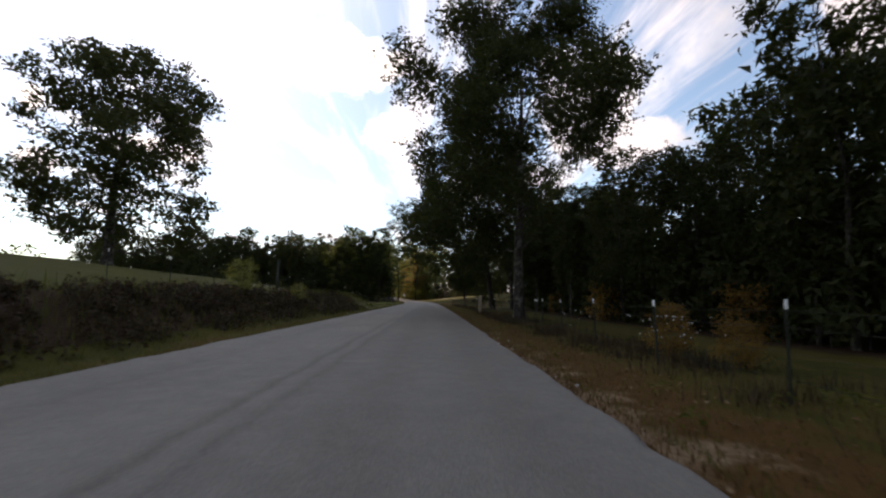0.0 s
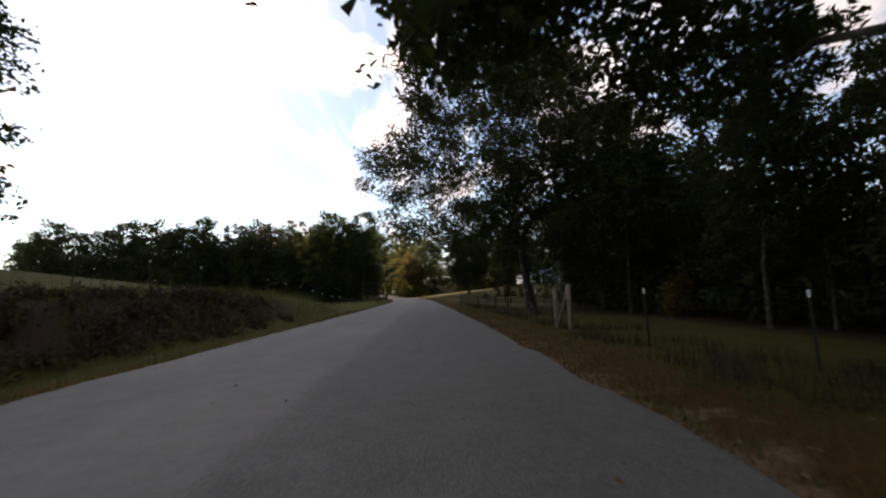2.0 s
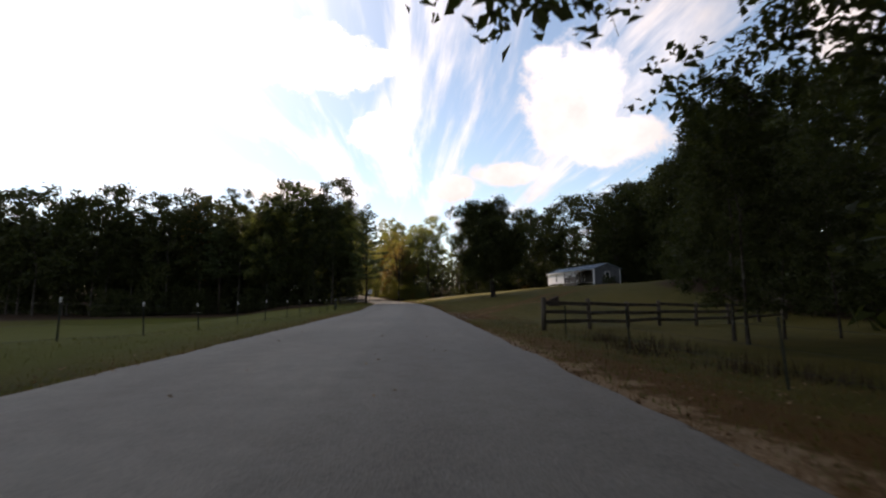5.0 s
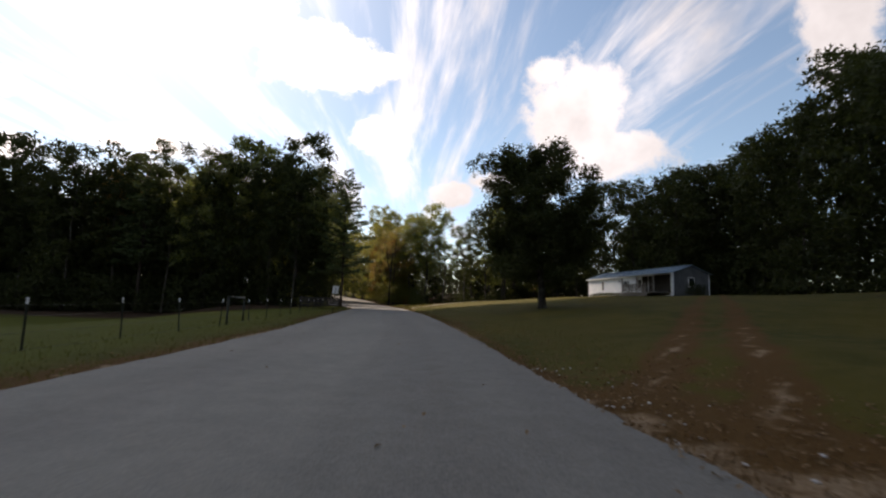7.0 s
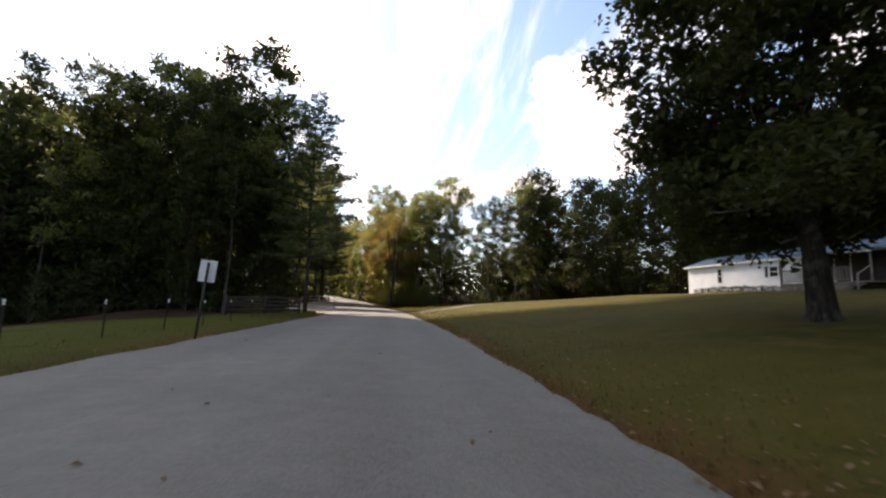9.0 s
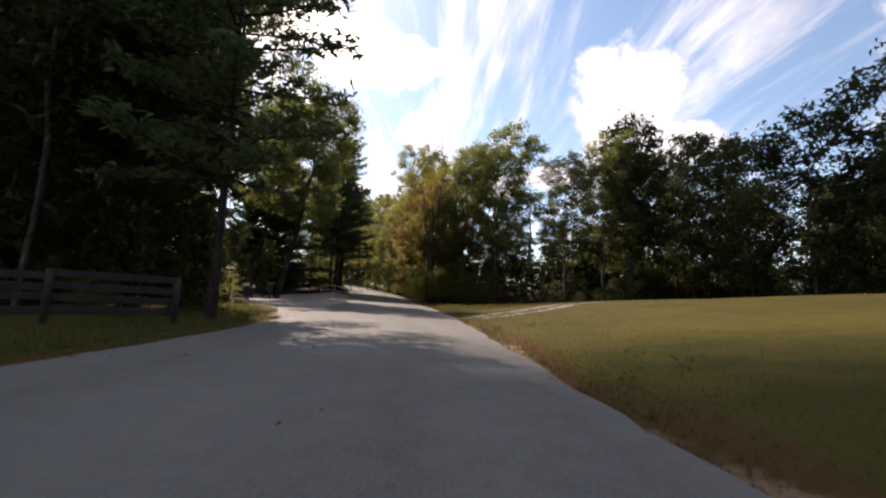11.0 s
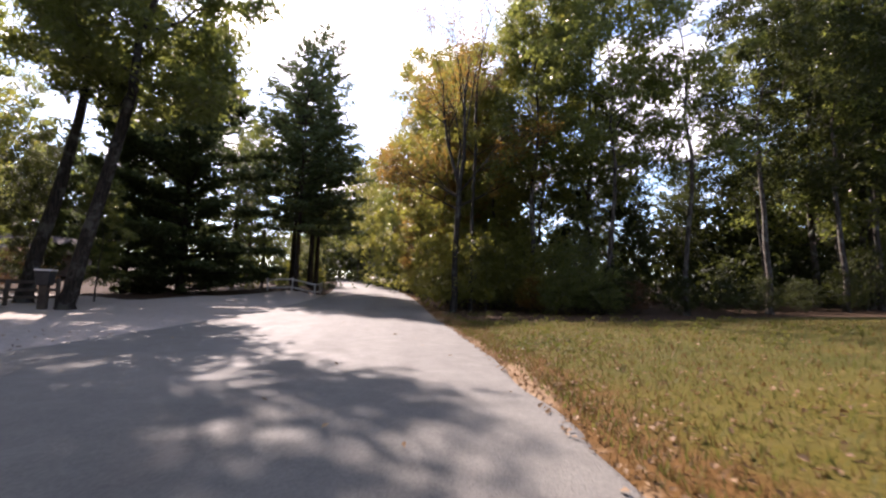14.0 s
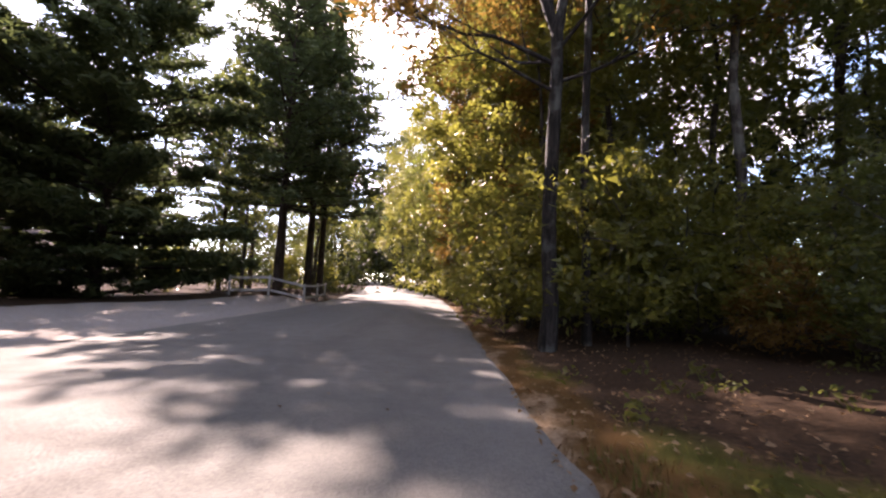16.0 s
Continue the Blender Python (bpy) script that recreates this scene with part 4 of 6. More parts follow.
grow(sprig_d, [(0.9, 172.6, 0.6), (1.9, 174.6, 0.7), (4.2, 172.8, 0.5), (6.8, 173.9, 0.45), (9.0, 174.8, 0.5), (11.4, 175.6, 0.5), (14.2, 176.6, 0.6)], rt)
grow(sprig_e, [(2.2, 173.4, 0.45)], rt)
scatter([sprig_b, sprig_c, sprig_b], [(-6.5, 176.0, 1.2), (-4.9, 174.4, 1.1), (-7.6, 178.0, 1.0), (-7.0, 179.6, 0.9), (-8.2, 183.6, 1.0), (-5.4, 180.6, 1.2), (-9.6, 188.4, 1.0), (-6.6, 190, 1.3), (-12.0, 194.5, 1.0)], rt)
grow(sprig_a, [(0.3, 171.6, 0.5), (-1.4, 171.9, 0.6)], rt)
grow(sprig_c, [(-2.6, 173.2, 0.5)], rt)
scatter([bush_b, bush_c, bush_b], [(-14.6, 202, 1.0), (-11, 201, 1.3), (-18, 210, 1.0), (-21.5, 218, 1.1)], rt)
scatter([bush_d], band((13.4, -4), (15.0, 68), 2.4, -2.2, 2, 0.7, rw), rw, (0.6, 1.0))
scatter([bush_d], band((21.8, 70), (24.5, 98), 3.0, -3, 2, 1.0, rw), rw, (0.7, 1.3))
grow(bush_c, [(12.4, 17.5, 0.5), (12.1, 31.0, 0.55), (12.8, 46.0, 0.5)], rw)
scatter([bush_d], band((38, 104), (53, 196), 3.2, -4, 1, 1.0, rt), rt, (0.9, 1.4))
scatter([bush_d], band((32, 152), (46, 138), 2.6, 3, 1, 0.8, rw), rw, (0.8, 1.3))
scatter([sprig_a, sprig_b], [(-17.0, 138.5, 0.8), (-18.4, 147.6, 0.55), (-20.0, 149.6, 0.5), (-20.3, 151.8, 0.8), (-13.9, 141.6, 0.32), (-13.4, 139.6, 0.3), (-14.8, 142.6, 0.26), (-16.2, 144.0, 0.32), (-18.6, 150.4, 0.3), (-14.6, 136.8, 0.4), (-20.4, 153.2, 0.3), (-25, 163.5, 0.7), (-24, 161.3, 0.6)], rt)
scatter([bush_a, bush_b], [(-24, 193, 0.5), (-26.5, 197, 0.7), (-24.5, 201, 0.6), (-30, 195, 0.8), (-34, 193, 0.7), (-40, 199, 0.9), (-28, 208, 0.9)], rt)
scatter([bush_d], band((18, 185.5), (56, 205), 3.0, 3, 1, 0.8, rt), rt, (0.7, 1.1))
grow(sprig_b, [(-9.0, 20.8, 0.42), (-8.4, 27.5, 0.3)], rw)
grow(sprig_c, [(5.2, 9.8, 0.3), (5.6, 8.2, 0.26)], rw)
# the model trees take their own places deeper in the woods
for tree, (x, y) in ((tall_a, (-40, 150)), (tall_b, (-40, 156)), (tall_c, (-52, 158)), (lime_a, (-31, 164)), (rust_a, (-47, 153)), (near_a, (23, 186)), (near_b, (-37, 156)), (lime_b, (-44, 178)),
                     (rust_b, (-48, 172)), (pine_a, (48, 175)), (pine_b, (-36, 194)), (cedar, (-28.4, 183.0)), (bush_a, (-40, 146)), (bush_b, (-44, 181)), (bush_c, (30, 190)), (bush_d, (34, 196)),
                     (close_a, (-46, 184)), (close_b, (-5.6, 193)), (close_c, (-9, 199)), (close_d, (-21, 139.5)), (near_c, (20, 184.5)), (near_d, (18.6, 179.6)), (far_a, (-70, 160)), (far_b, (-80, 158)), (sprig_a, (22.5, 185.0)), (sprig_d, (17.0, 178.5)), (sprig_e, (-42.0, 183.0)), (sprig_b, (-4.4, 183.4)), (sprig_c, (-7.6, 192.6))):
    set_at(tree, x, y, 0.3)


# ---- low growth ----
def stuff(name, v, f, mat, label, category):
    return tagged(new(name, mesh_of(name, v, f, mat)), label, category, kind="stuff")


def thicket(rng, spots, count, spread, top, leaf):
    """Loose dark leaves added under the trees to stand for the woods' inner shade."""
    base = spots[rng.integers(0, len(spots), count)] + rng.normal(0, spread, (count, 2))
    z = land(base[:, 0], base[:, 1]) + top * rng.random(count) ** 1.3
    return tips(leaves(rng, np.column_stack([base, z]), leaf * 1.2, 0.2))


def strip(p, q, n):
    return np.column_stack([np.linspace(p[0], q[0], n), np.linspace(p[1], q[1], n)])


gen = np.random.default_rng(9)
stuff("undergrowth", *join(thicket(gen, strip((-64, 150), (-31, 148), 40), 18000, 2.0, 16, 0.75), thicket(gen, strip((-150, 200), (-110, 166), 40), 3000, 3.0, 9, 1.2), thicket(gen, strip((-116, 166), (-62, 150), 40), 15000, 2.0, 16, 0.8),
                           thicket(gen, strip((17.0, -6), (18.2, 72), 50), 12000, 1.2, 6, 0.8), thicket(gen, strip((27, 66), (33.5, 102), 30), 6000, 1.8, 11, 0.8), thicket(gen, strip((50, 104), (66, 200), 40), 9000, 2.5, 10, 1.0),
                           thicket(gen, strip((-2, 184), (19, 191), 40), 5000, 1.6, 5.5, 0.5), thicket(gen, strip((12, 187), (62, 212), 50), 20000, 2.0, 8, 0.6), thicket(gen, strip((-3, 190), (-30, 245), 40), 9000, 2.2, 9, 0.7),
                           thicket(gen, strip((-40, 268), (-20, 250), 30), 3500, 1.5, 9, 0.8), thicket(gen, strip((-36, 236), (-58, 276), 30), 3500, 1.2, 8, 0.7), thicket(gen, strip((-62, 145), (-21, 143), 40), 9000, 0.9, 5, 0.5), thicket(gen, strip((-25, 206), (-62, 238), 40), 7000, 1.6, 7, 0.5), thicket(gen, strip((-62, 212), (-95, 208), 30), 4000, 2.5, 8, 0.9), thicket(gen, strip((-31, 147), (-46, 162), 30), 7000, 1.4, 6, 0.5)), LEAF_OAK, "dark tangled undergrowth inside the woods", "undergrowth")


def far_woods():
    ang = np.radians(gen.uniform(0, 360, 60000))
    r = gen.uniform(225, 300, 60000)
    x, y = r * np.sin(ang), 100 + r * np.cos(ang)
    tops = 15 + 5 * np.sin(ang * 23) + 4 * np.sin(ang * 61 + 1)
    z = land(x, y) + tops * gen.random(60000) ** 0.8
    return tips(leaves(gen, np.column_stack([x, y, z]), 2.0, 0.2, 0.8))


stuff("distant_woods", *far_woods(), LEAF_DEEP_SHADE, "distant wooded skyline round the fields", "woods")


# ---- building helpers ----
def part(name, bm, mat, parent=None, label=""):
    """Links a bmesh, or a mesh, as one object under its thing."""
    if isinstance(bm, bmesh.types.BMesh):
        me = bpy.data.meshes.new(name)
        bm.to_mesh(me)
        bm.free()
    else:
        me = bm
    if mat and not me.materials:
        me.materials.append(mat)
    ob = new(name, me)
    if parent:
        ob.parent = parent
    return tagged(ob, label)


def add_box(bm, size, at=(0, 0, 0), turn=None, bevel=0.0):
    m = Matrix.Translation(at) @ (turn or Matrix.Identity(4)) @ Matrix.Diagonal((*size, 1))
    got = bmesh.ops.create_cube(bm, size=1.0, matrix=m)
    if bevel:
        edges = list({e for v in got["verts"] for e in v.link_edges})
        bmesh.ops.bevel(bm, geom=edges, offset=bevel, segments=1, affect="EDGES", clamp_overlap=True)
    return bm


def box(size, at=(0, 0, 0), turn=None, bevel=0.0):
    return add_box(bmesh.new(), size, at, turn, bevel)


def beam(p, q, wide, high, bevel=0.008):
    """A board from p to q."""
    p, q = Vector(p), Vector(q)
    d = q - p
    rot = d.to_track_quat("X", "Z").to_matrix().to_4x4()
    return add_box(bmesh.new(), (d.length, wide, high), (p + q) / 2, rot, bevel)


def tube(points, radius, sides=8, caps=True):
    v, f = tubes([(np.array(points, float), np.full(len(points), radius) if np.isscalar(radius) else np.array(radius, float))], sides)
    bm = bmesh.new()
    vs = [bm.verts.new(p) for p in v]
    for q in f:
        bm.faces.new([vs[i] for i in q])
    if caps:
        bm.faces.new(vs[:sides][::-1])
        bm.faces.new(vs[-sides:])
    bmesh.ops.recalc_face_normals(bm, faces=bm.faces)
    for face in bm.faces:
        face.smooth = len(face.verts) == 4
    return bm


def z_at(x, y):
    return float(land(x, y))


WOOD_GREY = plain("weathered_board", (0.10, 0.085, 0.07), (0.23, 0.20, 0.17), 0.85, 3.0, 40.0, 0.5, depth=0.006, spread=0.5)
WOOD_DARK = plain("dark_old_board", (0.035, 0.026, 0.02), (0.10, 0.08, 0.06), 0.88, 3.0, 40.0, 0.5, depth=0.006, spread=0.5)
WOOD_PALE = plain("sun_bleached_board", (0.30, 0.29, 0.27), (0.48, 0.46, 0.43), 0.85, 3.0, 40.0, 0.4, depth=0.006, spread=0.4)
WOOD_TAN = plain("bare_post_wood", (0.17, 0.13, 0.09), (0.30, 0.24, 0.18), 0.85, 4.0, 50.0, 0.5, depth=0.005, spread=0.4)
STEEL_GREEN = plain("dull_green_steel", (0.025, 0.03, 0.022), (0.05, 0.052, 0.04), 0.6, 8.0, 60.0, 0.2, 0.6)
STEEL_RUST = plain("rusty_pipe", (0.05, 0.03, 0.022), (0.12, 0.07, 0.045), 0.75, 8.0, 60.0, 0.3, 0.4)
WHITE_PAINT = plain("white_paint", (0.68, 0.68, 0.66), (0.8, 0.8, 0.78), 0.55, 2.0, 30.0, 0.1)
SIDING = plain("white_vinyl_siding", (0.62, 0.64, 0.66), (0.76, 0.77, 0.78), 0.5, 1.2, 20.0, 0.08)
SIDING_GREY = plain("grey_siding_painted_shade", (0.06, 0.064, 0.068), (0.12, 0.125, 0.13), 0.6, 1.0, 20.0, 0.1)
ROOF_BLUE = plain("blue_grey_sheet_roof", (0.10, 0.16, 0.21), (0.17, 0.24, 0.30), 0.4, 1.5, 15.0, 0.1, 0.3)
ROOF_TIN = plain("pale_tin_roof", (0.58, 0.56, 0.53), (0.76, 0.74, 0.71), 0.45, 1.2, 18.0, 0.15, 0.08)
ROOF_BROWN = plain("brown_shingle", (0.05, 0.035, 0.03), (0.10, 0.075, 0.06), 0.9, 2.0, 30.0, 0.4)
BROWN_WALL = plain("brown_board_wall", (0.06, 0.04, 0.03), (0.11, 0.075, 0.055), 0.85, 2.0, 30.0, 0.3)
SIGN_BACK = plain("bare_aluminium", (0.55, 0.55, 0.55), (0.68, 0.68, 0.68), 0.45, 4.0, 40.0, 0.05, 0.3)
GLASS = plain("dark_window_glass", (0.012, 0.015, 0.018), (0.025, 0.03, 0.034), 0.08, 2.0, 10.0, 0.0, 0.0, spec=0.6)
BLACK_PLASTIC = plain("black_plastic", (0.018, 0.018, 0.02), (0.04, 0.04, 0.042), 0.5, 4.0, 50.0, 0.1)
GREEN_PLASTIC = plain("faded_green_plastic", (0.10, 0.16, 0.13), (0.17, 0.23, 0.19), 0.55, 4.0, 50.0, 0.1)
STONE = plain("pale_gravel_stone", (0.28, 0.26, 0.235), (0.50, 0.48, 0.45), 0.9, 5.0, 40.0, 0.4, spread=0.5)
DEAD_LEAF = leaf_material("fallen_leaf", (0.10, 0.055, 0.025), (0.17, 0.10, 0.048), (0.29, 0.20, 0.115), (0.3, 0.18, 0.08), 0.2)
BOARD_DARK = plain("dark_board_and_porch_shade", (0.02, 0.016, 0.013), (0.05, 0.04, 0.032), 0.8, 3.0, 40.0, 0.3)
GRASS_BLADE = leaf_material("grass_blade", (0.05, 0.06, 0.012), (0.085, 0.085, 0.02), (0.15, 0.12, 0.04), (0.18, 0.19, 0.04), 0.4)
STRAW = leaf_material("straw_blade", (0.06, 0.030, 0.010), (0.12, 0.064, 0.022), (0.20, 0.12, 0.046), (0.16, 0.09, 0.03), 0.25)
WEED = leaf_material("bank_weed", (0.020, 0.017, 0.010), (0.042, 0.027, 0.016), (0.07, 0.052, 0.024), (0.09, 0.06, 0.025), 0.25)
FLOWER = leaf_material("pale_aster", (0.4, 0.4, 0.38), (0.55, 0.55, 0.52), (0.7, 0.7, 0.68), (0.5, 0.5, 0.5), 0.2)


# ---- the mobile home ----
def build_home():
    """Stands on its own axes: x along the front from the road end, y towards the back, then turned into place."""
    home = tagged(new("mobile_home"), "white mobile home with blue-grey metal roof and covered porch", "house")
    L, D, H, base = 17.8, 4.6, 2.55, 0.0
    t = 0.14
    wins = [(5.7, 0.8, 1.0, 0.95), (8.6, 0.75, 1.15, 0.75), (13.9, 0.5, 0.85, 1.2)]      # along, width, sill, height
    door = (3.6, 0.95, 0.35, 2.0)
    holes = sorted([(a - w / 2, a + w / 2, s, s + h) for a, w, s, h in wins] + [(door[0] - door[1] / 2, door[0] + door[1] / 2, door[2], door[2] + door[3])])
    bm = bmesh.new()
    x = 0.0
    for a, b, lo, hi in holes + [(L, L, 0, 0)]:
        if a - x > 0.01:
            add_box(bm, (a - x, t, H), ((a + x) / 2, t / 2, H / 2))
        if b > a:
            add_box(bm, (b - a, t, lo), ((a + b) / 2, t / 2, lo / 2))
            add_box(bm, (b - a, t, H - hi), ((a + b) / 2, t / 2, (H + hi) / 2))
        x = b
    part("front_wall", bm, SIDING, home)
    part("back_wall", box((L, t, H), (L / 2, D - t / 2, H / 2)), SIDING, home)
    # the ends turn from the sun; their shade is put into the darker grey
    for xx, nm in ((t / 2, "end_wall"), (L - t / 2, "end_wall")):
        bm = box((t, D - 2 * t - 0.004, H), (xx, D / 2, H / 2))
        v = [bm.verts.new(p) for p in ((xx - t / 2, t, H), (xx + t / 2, t, H), (xx + t / 2, D - t, H), (xx - t / 2, D - t, H), (xx - t / 2, D / 2, H + 0.75), (xx + t / 2, D / 2, H + 0.75))]
        for q in ((0, 3, 4), (1, 5, 2), (0, 4, 5, 1), (3, 2, 5, 4)):
            bm.faces.new([v[i] for i in q])
        part(nm, bm, SIDING_GREY, home, "grey end wall with its shade put into the colour")
    # lap lines of the siding
    for k in range(1, 12):
        z = k * 0.205
        x = 0.0
        bm = bmesh.new()
        for a, b, lo, hi in holes + [(L, L, 0, 0)]:
            if a - x > 0.05:
                add_box(bm, (a - x, 0.012, 0.018), ((a + x) / 2, -0.006, z))
            if b > a and not (lo - 0.03 < z < hi + 0.03):
                add_box(bm, (b - a, 0.012, 0.018), ((a + b) / 2, -0.006, z))
            x = b
        part("siding_lap", bm, SIDING, home)
    # windows and door
    for a, w, s, h in wins:
        frame_bm = bmesh.new()
        for sz, at in (((w + 0.16, 0.05, 0.08), (a, -0.03, s - 0.04)), ((w + 0.16, 0.05, 0.08), (a, -0.03, s + h + 0.04)), ((0.08, 0.05, h), (a - w / 2 - 0.04, -0.03, s + h / 2)), ((0.08, 0.05, h), (a + w / 2 + 0.04, -0.03, s + h / 2)), ((w, 0.04, 0.04), (a, 0.03, s + h / 2))):
            add_box(frame_bm, sz, at)
        win = part("window", frame_bm, WHITE_PAINT, home)
        part("pane", box((w, 0.02, h), (a, 0.07, s + h / 2)), GLASS, win, "dark window pane")
        if s > 1.0:
            for side in (-1, 1):
                sh = box((0.28, 0.03, h + 0.1), (a + side * (w / 2 + 0.24), -0.03, s + h / 2), bevel=0.006)
                for k in range(5):
                    add_box(sh, (0.22, 0.012, 0.02), (a + side * (w / 2 + 0.24), -0.05, s + h * (0.12 + 0.19 * k)))
                part("shutter", sh, BLACK_PLASTIC, win, "dark louvred shutter")
    a, w, s, h = door
    dm = box((w, 0.05, h), (a, 0.06, s + h / 2), bevel=0.006)
    for k in range(2):
        add_box(dm, (w * 0.66, 0.02, h * 0.36), (a, 0.03, s + h * (0.27 + 0.46 * k)), bevel=0.006)
    dr = part("door", dm, BOARD_DARK, home, "dark panelled front door")
    part("handle", tube([(a + 0.36, 0.02, s + 1.0), (a + 0.36, -0.06, s + 1.0)], 0.03), STEEL_RUST, dr)
    ew = part("window", box((0.05, 0.8, 1.1), (-0.012, D / 2, 1.5), bevel=0.01), WHITE_PAINT, home)
    part("pane", box((0.03, 0.66, 0.96), (-0.04, D / 2, 1.5)), GLASS, ew)
    # roof: two slopes of ribbed sheet
    rise, over = 0.85, 0.28
    for side in (0, 1):
        y0, y1 = (-over, D / 2) if side == 0 else (D + over, D / 2)
        z0, z1 = H + 0.02 - rise * over / (D / 2), H + rise
        bm = beam((L / 2, y0, z0), (L / 2, y1, z1), L + 0.5, 0.05)
        for k in range(38):
            xx = -0.2 + (L + 0.4) * k / 37
            rib = beam((xx, y0, z0 + 0.035), (xx, y1, z1 + 0.035), 0.035, 0.03, 0.0)
            tmp = bpy.data.meshes.new("rib")
            rib.to_mesh(tmp)
            rib.free()
            bm.from_mesh(tmp)
            bpy.data.meshes.remove(tmp)
        part("roof", bm, ROOF_BLUE, home)
    part("ridge_cap", beam((-0.25, D / 2, H + rise + 0.05), (L + 0.25, D / 2, H + rise + 0.05), 0.3, 0.04), ROOF_BLUE, home)
    part("fascia", box((L + 0.5, 0.03, 0.14), (L / 2, -over - 0.02, H - 0.13)), WHITE_PAINT, home)
    # added dark boards on the wall, standing in for the shade under the porch
    x = 0.32
    for a, b, lo, hi in [h for h in holes if h[1] < 6.6] + [(6.5, 6.5, 0, 0)]:
        for k in range(int((a - 0.06 - x) / 0.15)):
            part("porch_board", box((0.14, 0.02, 2.1), (x + 0.075 + 0.15 * k, -0.025, 1.42)), BOARD_DARK, home)
        x = b + 0.09
    # porch
    p0, p1, pd, pf = 0.3, 6.1, 2.2, 0.35
    deck = part("porch_deck", box((p1 - p0, pd, 0.08), ((p0 + p1) / 2, -pd / 2 - 0.02, pf), bevel=0.01), WOOD_GREY, home)
    part("porch_roof", beam(((p0 + p1) / 2, -pd - 0.25, H - 0.28), ((p0 + p1) / 2, -over - 0.04, H + 0.04), p1 - p0 + 0.5, 0.06), ROOF_BLUE, home)
    part("porch_beam", box((p1 - p0, 0.1, 0.16), ((p0 + p1) / 2, -pd + 0.06, H - 0.38)), WHITE_PAINT, home)
    for xx in (p0 + 0.06, p0 + 2.9, p1 - 0.06):
        part("porch_post", box((0.1, 0.1, H - 0.86 + 0.0), (xx, -pd + 0.06, pf + 0.04 + (H - 0.86) / 2), bevel=0.008), WOOD_GREY, home)
    for a, b in ((p0 + 1.2, p0 + 2.85), (p0 + 2.95, p1 - 0.11)):
        rail = part("porch_rail", box((b - a, 0.09, 0.05), ((a + b) / 2, -pd + 0.06, pf + 0.95), bevel=0.008), WOOD_GREY, home)
        part("bottom_rail", box((b - a, 0.05, 0.05), ((a + b) / 2, -pd + 0.06, pf + 0.15)), WOOD_GREY, rail)
        n = int((b - a) / 0.13)
        for k in range(n):
            part("baluster", box((0.04, 0.04, 0.75), (a + (k + 0.5) * (b - a) / n, -pd + 0.06, pf + 0.55)), WOOD_GREY, rail)
    for k in range(3):
        part("porch_step", box((1.0, 0.3, 0.05), (p0 + 0.6, -pd - 0.15 - 0.28 * k, pf - 0.02 - 0.12 * k), bevel=0.006), WOOD_GREY, home)
    part("stair_rail", beam((p0 + 0.06, -pd - 0.02, pf + 0.92), (p0 + 0.06, -pd - 0.95, 0.72), 0.07, 0.05), WOOD_GREY, home)
    part("stair_post", box((0.08, 0.08, 0.95), (p0 + 0.06, -pd - 0.95, 0.3), bevel=0.006), WOOD_GREY, home)
    part("corner_board", box((0.26, 0.03, H - 0.1), (0.13, -0.03, H / 2 - 0.05)), WHITE_PAINT, home)
    lamp = part("wall_lamp", box((0.14, 0.05, 0.2), (9.8, -0.03, 1.95), bevel=0.01), BLACK_PLASTIC, home)
    part("lamp_shade", tube([(9.8, -0.12, 1.86), (9.8, -0.12, 2.0)], [0.09, 0.04], 10), BLACK_PLASTIC, lamp)
    skirt = bmesh.new()
    for k in range(int((p1 - p0 - 1.1) / 0.16)):
        add_box(skirt, (0.13, 0.025, 0.62), (p0 + 1.15 + 0.16 * k, -pd + 0.02, pf - 0.36))
    part("porch_skirt", skirt, WOOD_GREY, home)
    part("foundation_skirt", box((L - 0.1, D - 0.1, 0.9), (L / 2, D / 2, -0.452)), SIDING_GREY, home)
    nx, ny, fx, fy = 26.6, 125.8, 24.4, 143.4
    ang = math.atan2(fy - ny, fx - nx)
    home.matrix_basis = Matrix.Translation((nx, ny, 2.72)) @ Matrix.Rotation(ang, 4, "Z") @ Matrix.Diagonal((1, -1, 1, 1))
    return home


build_home()
rh = random.Random(23)
for k in range(22):
    f = k / 21
    shrub = copy_thing(bush_d, Matrix.Identity(4))
    set_at(tagged(shrub, "low dark shrub in the bed along the white house wall", group="house shrubs"), 25.05 - 1.05 * f + rh.uniform(-0.1, 0.1), 132.8 + 8.8 * f, k * 1.3, rh.uniform(0.11, 0.17), -0.06, 0.8)
for k, (x, y, size) in enumerate([(28.2, 124.8, 0.42), (29.4, 125.2, 0.36)]):
    shrub = copy_thing(sprig_d, Matrix.Identity(4))
    set_at(tagged(shrub, "dark rounded shrub at the corner of the white house", group="house shrubs"), x, y, k * 1.3, size)


